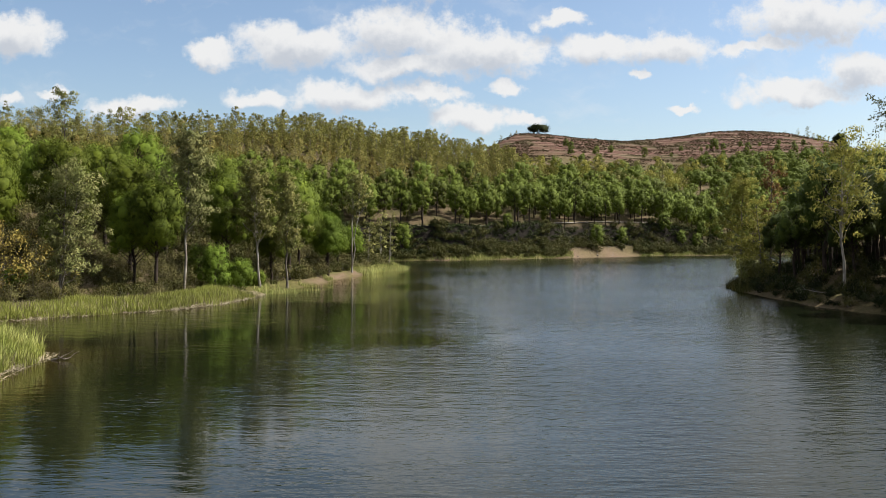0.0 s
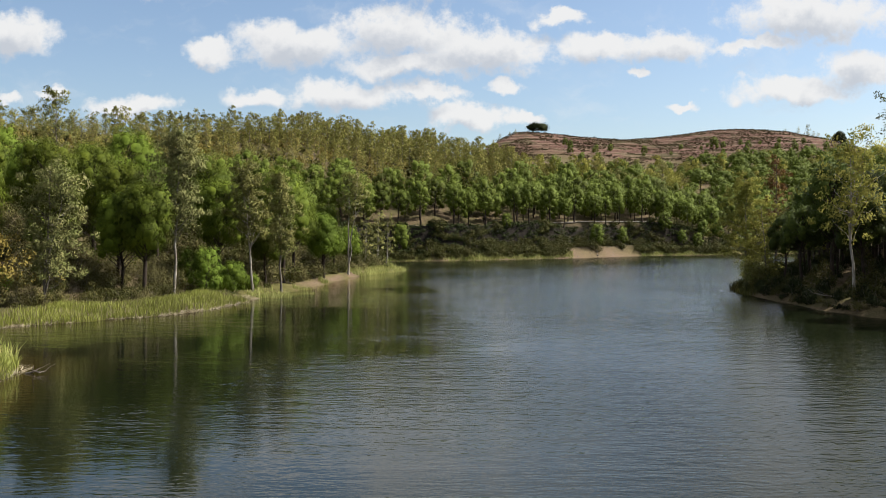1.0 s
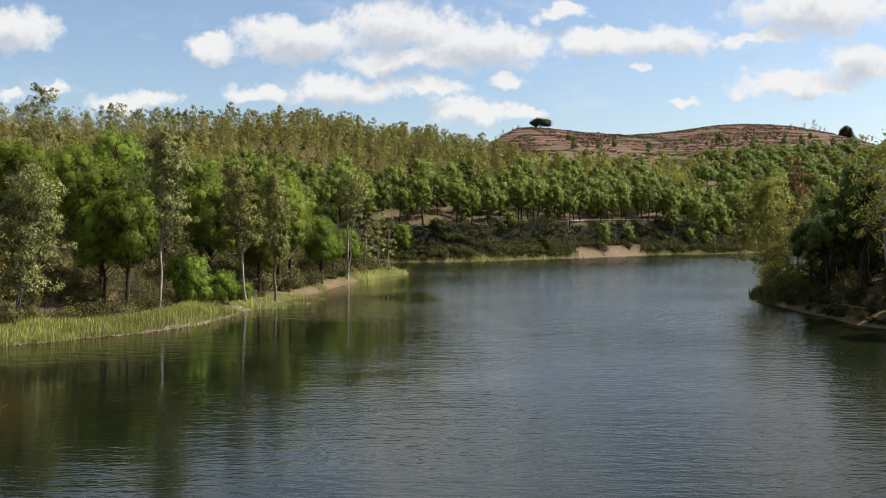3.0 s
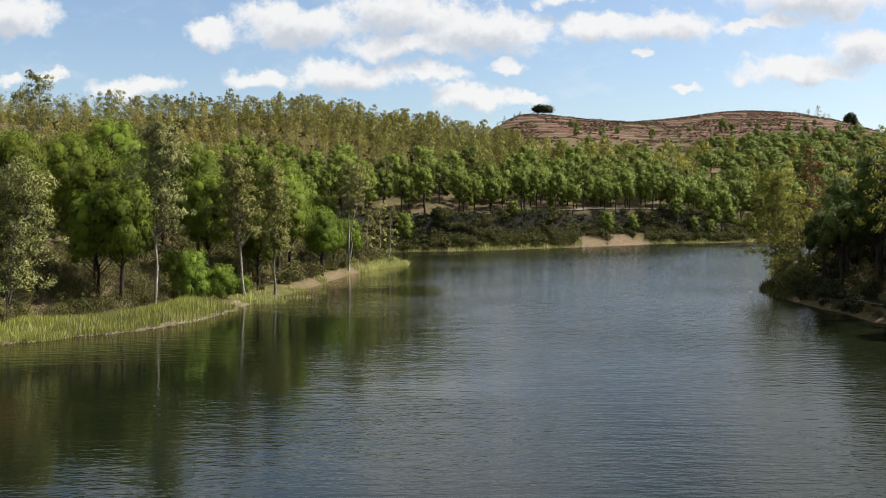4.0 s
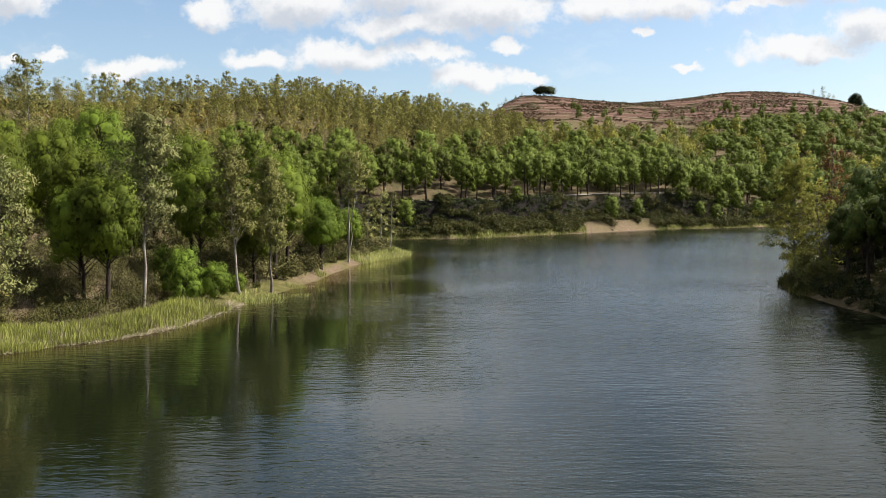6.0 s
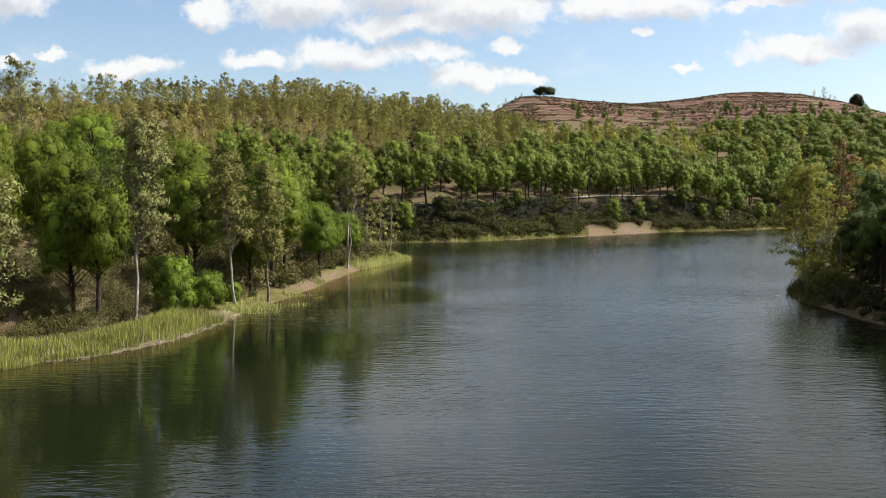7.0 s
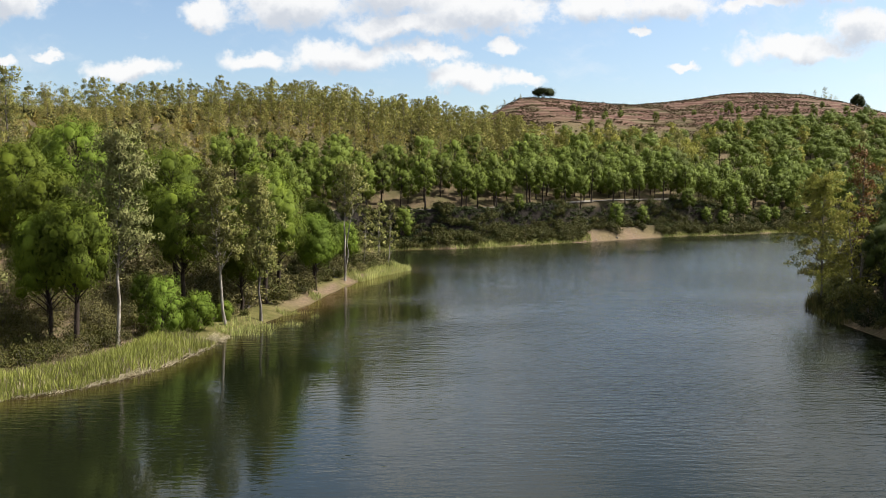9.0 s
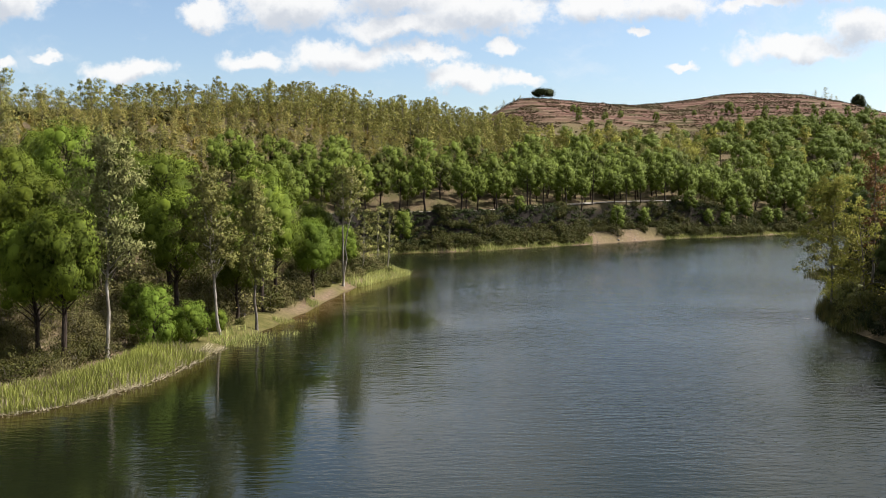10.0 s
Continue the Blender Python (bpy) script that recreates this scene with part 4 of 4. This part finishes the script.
for x, y in scatter(-12, 120, 176, 262, 3.8, lambda x, y, d, z: (zones(x, y)[0] > 0.5) & (d > 3.5) & (d < 6.5) & in_view(x, y) & ((x > 60) | (rough2(x, y, 8.0, 91) > 0.45)), 900, 9, True, (3.4, 6.6)):
    bank_pines.place(x, y, 0.45 + 0.35 * rng.random(), which=3, group="pines on the cut bank")

for x, y in scatter(-12, 66, 176, 262, 4.2, lambda x, y, d, z: (zones(x, y)[0] > 0.5) & (d > 7.1) & (d < 8.3) & in_view(x, y), 700, 77, True, (7.0, 8.4)):
    bank_pines.place(x, y, 0.72 + 0.3 * rng.random(), which=4, group="pines on the cut bank")

hill_gums = Kinds([gum("eucalyptus", 110 + i, HILL_GUM_LEAF, GREY_BARK, "slender olive and bronze eucalyptus on the hillside", height=h, width=wid, clear=0.9, limbs=20, sprays=4, per_spray=18, size=0.36, far=True)
                   for i, (h, wid) in enumerate(((10.8, 5.4), (9.6, 5.0), (11.8, 5.6), (8.6, 4.9), (10.2, 4.7)))])
spots = scatter(-190, 70, 110, 330, 3.9, lambda x, y, d, z: in_view(x, y) & (rough2(x, y, 22.0, 57) > -0.75 + 0.6 * ease(-x, 40, 90)) & np.where(zones(x, y)[0] > 0.5, (d > 32) & (x < 30 + 12 * rough2(x, y, 30.0, 55)) & (d < 150 - 45 * ease(-x, 30, 70)), (d > 40) & (d < 95)), 14000, 10)
spots.sort(key=lambda p: math.hypot(p[0], p[1]))
for x, y in spots[:285]:
    hill_gums.place(x, y, 0.55 + 0.32 * rng.random(), group="eucalyptus plantation")

slope_trees = Kinds([pine("pine", 130 + i, FAR_PINE_LEAF, "dark green umbrella pine on the open slope", height=h, width=wid, clear=c, boughs=15, tufts=11, needles=5, size=0.54, flat=fl, slim=0.34, lobe=0.165, core=0.6)
                     for i, (h, wid, c, fl) in enumerate(((6.5, 5.0, 1.4, 0.2), (7.2, 6.8, 2.6, 0.8), (5.6, 4.4, 0.9, 0.1)))], 290, "far_pines")
slope_gums = Kinds([gum("broadleaf_tree", 140 + i, leaf, GREY_BARK, "small yellow-green tree on the open slope", "broadleaf tree", height=h, width=wid, clear=0.8, limbs=15, sprays=3, per_spray=22, size=0.48, far=True)
                    for i, (h, wid, leaf) in enumerate(((6.8, 4.4, LIME_LEAF), (5.2, 4.6, HILL_GUM_LEAF), (6.0, 4.0, GUM_LEAF)))])
for x, y in scatter(18, 300, 215, 460, 4.9, lambda x, y, d, z: (zones(x, y)[0] > 0.5) & (d > 40) & in_view(x, y) & (d < 100 + 48 * ease(x / np.maximum(y, 1), 0.15, 0.5) + 24 * rough2(x, y, 40.0, 61)), 5200, 12):
    right = x / y > 0.33
    kinds = slope_trees if rng.random() < (0.80 if right else 0.34) else slope_gums
    kinds.place(x, y, 0.75 + 0.5 * rng.random(), which=1 if right and kinds is slope_trees and rng.random() < 0.6 else None, group="trees on the open slope")

# the bare hill: lone trees along its crest and bushes on its terraces
crest_tree = pine("umbrella_tree", 150, DARK_SHADE_LEAF, "broad flat-topped dark tree on the bare hill's crest", height=5.6, width=12.5, clear=1.6, boughs=34, tufts=16, needles=5, size=0.7, flat=1.0)


def on_skyline(u, lo, hi):
    """The place where the land stands highest against the sky along the line x = u * y, as seen from over the lake."""
    y = np.linspace(lo, hi, 200)
    k = int(np.argmax((land(u * y, y)[0] - 9.0) / (y - 10)))
    return u * y[k], float(y[k])


stand(crest_tree, *on_skyline(0.1115, 400, 560), 3, size=0.86)
stand(pine("round_tree", 151, DARK_SHADE_LEAF, "round dark tree on the hill's shoulder", height=8.0, width=8.5, clear=0.8, boughs=26, tufts=30, needles=6, size=0.8, slim=0.34), *on_skyline(0.4655, 400, 560), 3, size=0.8)
for u, k, size in ((0.4015, 3, 0.4), (0.4165, 0, 0.62), (0.4275, 2, 0.74), (0.4345, 1, 0.6), (0.440, 4, 0.5), (0.060, 3, 0.55), (0.068, 4, 0.5), (0.079, 3, 0.45), (0.086, 1, 0.4), (0.048, 1, 0.55)):
    hill_gums.place(*on_skyline(u, 400, 560), size, which=k, group="small trees on the crest")
lone_gums = Kinds([gum("eucalyptus", 210 + i, GREY_GUM_LEAF, GREY_BARK, "thin open-crowned eucalyptus standing out on the ridge", height=h, width=wid, clear=c, limbs=11, sprays=3, per_spray=30, size=0.36, fork=fk, far=True)
                   for i, (h, wid, c, fk) in enumerate(((9.5, 3.6, 3.6, 0.3), (8.4, 5.2, 3.4, 0.25), (7.6, 2.6, 2.4, 0.0)))])
for u, k, size in ((-0.512, 0, 1.1), (-0.486, 1, 1.1), (-0.470, 2, 0.95), (-0.452, 0, 0.9), (-0.431, 2, 1.0), (-0.405, 2, 0.75), (-0.392, 1, 1.1), (-0.381, 0, 0.8), (-0.358, 2, 0.85), (-0.343, 2, 1.0), (-0.333, 0, 0.7), (-0.318, 1, 0.85),
                   (-0.303, 0, 0.9), (-0.292, 1, 0.85), (-0.276, 0, 0.95), (-0.262, 2, 0.8)):
    lone_gums.place(*on_skyline(u, 120, 330), size, which=k, group="lone trees on the west ridge")
for x, y in scatter(60, 250, 300, 470, 8.0, lambda x, y, d, z: (zones(x, y)[0] > 0.5) & in_view(x, y) & (d > 95) & (d < 190) & (rough2(x, y, 50.0, 83) + 0.6 * x / y > 0.2), 500, 84):
    slope_trees.place(x, y, 0.35 + 0.45 * rng.random(), which=2, group="bushes on the bare hill")
for x, y, size in ((140, 440, 1.05), (146, 400, 1.0), (152, 404, 0.8), (162, 396, 1.1), (116, 390, 0.7), (176, 412, 0.9)):
    slope_trees.place(x, y, size, which=2, group="bushes on the bare hill")

hill_bush = [shrub_geometry(160 + i, 0.9, 1.9, 3, 1, 6, 0.75) for i in range(4)]
cover_pieces = []
r_bush = np.random.default_rng(16)
for x, y in scatter(10, 300, 290, 540, 1.6, lambda x, y, d, z: (zones(x, y)[0] > 0.5) & (d > 85) & in_view(x, y)
                    & ((np.mod(z + 1.2 * rough2(x, y, 60.0, 21), 4.0) < 1.5) & (rough2(x, y, 11.0, 73) > 0.12) | (rough2(x, y / 1.5, 18.0, 71) > 0.06) | (z > ridge_height(x) - 2.5)), 100000, 17, False):
    v, f = hill_bush[int(r_bush.random() * 4)][1]
    s, a = 0.6 + 0.9 * r_bush.random(), r_bush.random() * 6.28
    turned = np.stack([v[:, 0] * math.cos(a) - v[:, 1] * math.sin(a), v[:, 0] * math.sin(a) + v[:, 1] * math.cos(a), v[:, 2] * 0.55], 1) * s
    cover_pieces.append((turned + (x, y, ground_at(x, y) - 0.05), f))
tagged(mesh_object("heath_scrub", *joined(cover_pieces), HEATH_LEAF), "low olive-brown scrub in strips on the bare hill", "scrub", kind="stuff")

far_gum = [gum_geometry(170 + i, h, 5.4, 0.8, 15, 3, 16, 0.52, far=True) for i, h in enumerate((10.4, 9.2, 11.2, 9.8))]
tops, stems, tops_n = [], [], []
for x, y in spots[285:1300]:
    wood, crown, crown_n = far_gum[int(r_bush.random() * 4)]
    s, a, z = 0.6 + 0.4 * r_bush.random(), r_bush.random() * 6.28, ground_at(x, y) - 0.1
    tops_n.append(np.stack([crown_n[:, 0] * math.cos(a) - crown_n[:, 1] * math.sin(a), crown_n[:, 0] * math.sin(a) + crown_n[:, 1] * math.cos(a), crown_n[:, 2]], 1))
    for (v, f), where in ((wood, stems), (crown, tops)):
        turned = np.stack([v[:, 0] * math.cos(a) - v[:, 1] * math.sin(a), v[:, 0] * math.sin(a) + v[:, 1] * math.cos(a), v[:, 2]], 1) * s
        where.append((turned + (x, y, z), f))
if tops:
    far_wood = tagged(root_empty("far_wood"), "distant olive eucalyptus wood along the ridge", "woodland", kind="stuff")
    mesh_object("trunks", *joined(stems), GREY_BARK, far_wood)
    mesh_object("crowns", *joined(tops), HILL_GUM_LEAF, far_wood, normals=np.concatenate(tops_n))

# olive and ochre scrub between the trees of the west hill
for label, leaf, seed_h in (("pale olive scrub on the wooded hill", DRY_SHRUB_LEAF, 411), ("dark and rusty scrub on the wooded hill", SHRUB_LEAF, 412), ("bronze scrub on the wooded hill", OCHRE_LEAF, 413)):
    pieces_h = []
    for x, y in scatter(-170, 30, 95, 320, 1.5, lambda x, y, d, z: in_view(x, y) & (d > 30) & (d < 150) & (rough2(x, y, 14.0, seed_h) > 0.0), 9000, seed_h, False):
        v, f = hill_bush[int(r_bush.random() * 4)][1]
        k, a = 0.9 + 1.3 * r_bush.random(), r_bush.random() * 6.28
        turned = np.stack([v[:, 0] * math.cos(a) - v[:, 1] * math.sin(a), v[:, 0] * math.sin(a) + v[:, 1] * math.cos(a), v[:, 2] * 1.3], 1) * k
        pieces_h.append((turned + (x, y, ground_at(x, y) - 0.05), f))
    tagged(mesh_object("hill_scrub", *joined(pieces_h), leaf), label, "scrub", kind="stuff")

# shrubs on the cut bank below the track
for x, y in scatter(-20, 120, 170, 260, 1.15, lambda x, y, d, z: (zones(x, y)[0] > 0.5) & (d > 0.8) & (d < 7.5) & in_view(x, y, 0) & ~((x > 29 + 5 * rough2(x, y, 4.0, 31)) & (x < 51 + 6 * rough2(x, y, 5.0, 32)) & (d < 3.0 + 2.5 * rough2(x, y, 3.0, 33))) & (rough2(x, y, 6.0, 95) > -0.75), 5200, 19, False, (0.8, 8.4)):
    brush.place(x, y, 0.8 + 0.7 * rng.random(), group="brush on the cut bank", sink=0.1, which=(0, 4, 4, 2, 0)[int(rng.random() * 5)])

# near-black bramble added over the steep face of the cut to stand in for its shade
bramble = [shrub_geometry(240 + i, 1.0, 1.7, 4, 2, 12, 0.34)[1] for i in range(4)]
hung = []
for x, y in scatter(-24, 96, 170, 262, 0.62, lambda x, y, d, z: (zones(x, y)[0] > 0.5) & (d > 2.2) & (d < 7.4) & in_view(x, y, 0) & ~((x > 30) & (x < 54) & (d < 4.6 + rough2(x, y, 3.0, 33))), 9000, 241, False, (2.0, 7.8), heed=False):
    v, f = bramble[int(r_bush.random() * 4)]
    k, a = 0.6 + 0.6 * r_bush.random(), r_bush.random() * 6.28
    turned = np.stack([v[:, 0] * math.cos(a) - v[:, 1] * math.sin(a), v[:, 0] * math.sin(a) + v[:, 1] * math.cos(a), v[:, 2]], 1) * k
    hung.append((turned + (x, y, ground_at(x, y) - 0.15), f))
tagged(mesh_object("bramble", *joined(hung), DARK_SHADE_LEAF), "near-black shrubs carrying the cut bank's shade in their colour", "bramble", kind="stuff")

# ---------------------------------------------------------------- the gravel track
road_line = []
for x in np.arange(-26, 108, 1.5):
    y = np.linspace(165, 285, 481)
    z, d = land(np.full_like(y, x), y)
    hit_y = y[(d > 9.9) & (zones(np.full_like(y, x), y)[0] > 0.9)]
    road_line.append((x, float(hit_y.min())))
road_line = np.array(road_line)
for _ in range(6):
    road_line[1:-1] = 0.25 * road_line[:-2] + 0.5 * road_line[1:-1] + 0.25 * road_line[2:]
way_r = unit(np.gradient(road_line, axis=0))
across = np.stack([-way_r[:, 1], way_r[:, 0]], 1)
rows_r = []
for off, lift in ((-2.0, -0.06), (-1.8, 0.05), (-0.8, 0.07), (0.8, 0.07), (1.8, 0.05), (2.0, -0.06)):
    p = road_line + across * off
    rows_r.append(np.column_stack([p, land(road_line[:, 0], road_line[:, 1])[0] + lift]))
grid_r = np.stack(rows_r, 1)
idx_r = np.arange(grid_r.shape[0] * 6).reshape(-1, 6)
track = mesh_object("road", grid_r.reshape(-1, 3), np.stack([idx_r[:-1, :-1], idx_r[:-1, 1:], idx_r[1:, 1:], idx_r[1:, :-1]], -1).reshape(-1, 4), TRACK)
tagged(track, "pale gravel track along the top of the bank", "track", kind="structure")

# ---------------------------------------------------------------- reeds, litter and stones
def reed_bed(name, keep, box, span_d, count, seed, mat, length, label, lay=0.0, width=0.045):
    r = np.random.default_rng(seed)
    x, y = along_shore(count, *span_d, box, r)
    z, d = land(x, y)
    ok = keep(x, y, d) & (x > box[0]) & (x < box[1]) & (y > box[2]) & (y < box[3]) & (r.random(count) < 0.55 + 0.45 * rough2(x, y, 1.6, seed))
    x, y, z, d = x[ok], y[ok], z[ok], d[ok]
    n = len(x)
    z = np.maximum(z, -0.35)
    tall = length * (0.55 + 0.7 * r.random(n)) * (0.8 + 0.35 * rough2(x, y, 3.0, seed + 1))
    a = r.uniform(0, 6.28, n)
    tilt = np.abs(r.normal(size=n)) * 0.24 + lay
    way = np.stack([np.sin(tilt) * np.cos(a), np.sin(tilt) * np.sin(a), np.cos(tilt)], 1)
    bend = way + np.stack([np.cos(a), np.sin(a), -0.3 + 0 * a], 1) * (0.15 + 0.35 * r.random((n, 1)))
    root = np.stack([x, y, z - 0.04 + lay * 0.06], 1)
    side = np.stack([-np.sin(a + 0.7), np.cos(a + 0.7), 0 * a], 1) * (width * (0.6 + 0.8 * r.random((n, 1))))
    mid = root + way * tall[:, None] * 0.55
    tip = mid + unit(bend) * tall[:, None] * 0.45
    v = np.stack([root - side / 2, root + side / 2, mid + side / 2, mid - side / 2, tip], 1).reshape(-1, 3)
    b = 5 * np.arange(n)[:, None]
    f = np.concatenate([b + [[0, 1, 2]], b + [[0, 2, 3]], b + [[3, 2, 4]]])
    return tagged(mesh_object(name, v, f, mat), label, "reeds", kind="stuff")


west = lambda x, y, d: (zones(x, y)[0] < 0.5) & (x < 5)
reed_bed("reeds", lambda x, y, d: west(x, y, d) & (d > -0.35 + 0.9 * rough2(x, y, 1.8, 45)) & (d < 3.4) & (y < 79), (-36, -12, 26, 79), (-0.6, 3.6), 90000, 301, REED_LEAF, 0.85, "bright green-yellow reeds along the west shore", 0.0, 0.034)
reed_bed("tall_reeds", lambda x, y, d: west(x, y, d) & (d > -0.2) & (d < 4.5) & (y < 46), (-30, -12, 22, 46), (-0.4, 4.6), 24000, 309, REED_LEAF, 1.45, "tall yellow-green reeds on a near spit", 0.0, 0.04)
reed_bed("dry_reeds", lambda x, y, d: west(x, y, d) & (d > -0.3 + 0.9 * rough2(x, y, 1.8, 45)) & (d < 3.4) & (y < 79), (-36, -12, 26, 79), (-0.6, 3.6), 26000, 308, STRAW, 0.8, "dry straw-coloured reed stems among the green", 0.05, 0.03)
reed_bed("shore_grass", lambda x, y, d: west(x, y, d) & (d > -3.6 * ease(-np.abs(y - 88), -12, -3)) & (d < 1.2) & (y > 76) & (y < 106) & (rough2(x, y, 2.6, 44) > 0.0), (-19, -9, 76, 108), (-3.8, 1.4), 20000, 302, REED_LEAF, 0.75, "thin water grass standing in the shallows")
reed_bed("spit_grass", lambda x, y, d: west(x, y, d) & (d > -0.8) & (d < 4.5) & (y > 122), (-16, -4, 122, 152), (-0.8, 4.5), 14000, 303, REED_LEAF, 0.9, "lush grass on the low spit")
reed_bed("straw_litter", lambda x, y, d: west(x, y, d) & (d > -0.6) & (d < 0.7) & (y < 82), (-36, -12, 26, 82), (-0.7, 0.9), 16000, 304, STRAW, 0.7, "broken dry reed stalks along the waterline", 1.15, 0.04)
reed_bed("bank_grass", lambda x, y, d: (zones(x, y)[0] > 0.5) & (d > -0.2) & (d < 1.9) & ((x < 32) | (x > 52)), (-14, 104, 176, 250), (-0.3, 2.2), 22000, 305, REED_LEAF, 0.9, "pale grass fringe along the far bank", 0.1, 0.09)
reed_bed("point_reeds", lambda x, y, d: (zones(x, y)[1] > 0.5) & (d > -1.2 - 5.0 * ease(-np.abs(y - 131), -7, -2)) & (d < 1.2) & (y > 86), (28, 66, 86, 165), (-6.5, 1.4), 34000, 306, SHRUB_LEAF, 1.2, "dark green reeds round the wooded point", 0.0, 0.06)
reed_bed("dry_grass", lambda x, y, d: west(x, y, d) & (d > 3.2) & (d < 16) & (y > 56), (-48, -10, 56, 140), (3.0, 18), 30000, 307, STRAW, 0.35, "short dry grass below the trees", 0.35, 0.05)


def stone(seed, size):
    bm = bmesh.new()
    bmesh.ops.create_icosphere(bm, subdivisions=2, radius=size)
    r = np.random.default_rng(seed)
    ax = r.uniform(0.6, 1.2, 3)
    for v in bm.verts:
        k = 1 + 0.25 * noise.noise(v.co * (1.6 / size) + Vector((seed, 0, 0)))
        v.co = Vector((v.co.x * ax[0] * k, v.co.y * ax[1] * k, v.co.z * 0.6 * k))
    me = bpy.data.meshes.new("rock")
    bm.to_mesh(me)
    bm.free()
    me.materials.append(ROCK)
    return tagged(new("rock", me), "pale angular rock on the shore", "rock")


def fallen_branch(x, y, z, turn, long, seed, label):
    """A bare forked branch lying on the shore."""
    r = np.random.default_rng(seed)
    main = wander((0, 0, 0.05), (long, 0, 0.25), r, 6, 0.06)
    wood = [tube(main, np.linspace(0.06, 0.015, 6), 6)]
    for k in (2, 3, 4):
        wood.append(tube(wander(main[k], main[k] + (0.5, 0.45 * (-1) ** k, 0.35), r, 4, 0.04), np.linspace(0.025, 0.008, 4), 4))
    ob = mesh_object("fallen_branch", *grown(wood), DEAD_WOOD, smooth=True)
    ob.matrix_basis = pose(x, y, z, 0, 0, turn)
    return tagged(ob, label, "branch")


fallen_branch(-18.4, 39.6, -0.06, -20, 0.8, 5, "small bare branch lying in the shallow water")
for x, y, turn, long, seed in ((34.2, 77.5, 40, 3.2, 6), (33.6, 72.0, 130, 2.6, 7), (33.6, 86.0, 75, 2.4, 8), (35.2, 80.5, 15, 2.0, 9)):
    fallen_branch(x, y, ground_at(x, y), turn, long, seed, "pale fallen branch on the wooded bank")

rocks = Kinds([stone(i, 0.45) for i in range(4)])
for x, y, s in ((-11.2, 141.0, 1.5), (-12.0, 142.0, 0.9), (35, 204.6, 1.0), (38, 208.5, 0.8), (44, 213.5, 1.2), (48, 217.2, 0.9), (40, 211, 0.6), (52, 221, 0.8)):
    rocks.place(x, y, s, group="rocks on the shore", sink=0.08)
for x, y, s, up in ((31.0, 94.6, 1.0, -0.12), (31.8, 93.6, 0.7, -0.08)):
    rocks.place(x, y, s, group="rocks on the shore", sink=up)
for x, y in scatter(28, 56, 198, 232, 0.9, lambda x, y, d, z: (zones(x, y)[0] > 0.5) & (d > 0.1) & (d < 5), 200, 41, False, (0.1, 5)):
    rocks.place(x, y, 0.2 + 0.5 * rng.random() ** 2, group="rocks on the shore", sink=0.03)
for into, label, category in (("far_pines", "distant pines covering the slope", "woodland"), ("undergrowth", "olive and straw-brown undergrowth", "undergrowth")):
    wood_of = tagged(root_empty(into), label, category, kind="stuff")
    for (key, piece), lots in list(merged.items()):
        if key == into:
            for mat in {row[2].name: row[2] for row in lots}.values():
                same = [row for row in lots if row[2] is mat]
                round_n = np.concatenate([row[3] for row in same]) if same[0][3] is not None else None
                mesh_object(piece, *joined([row[:2] for row in same]), mat, wood_of, normals=round_n)
for kinds in (mid_pines, near_pines, lone_gums, young, brush, dry_bush, point_brush, bank_pines, hill_gums, slope_trees, slope_gums, point_pines, point_bush, rocks):
    kinds.tidy()
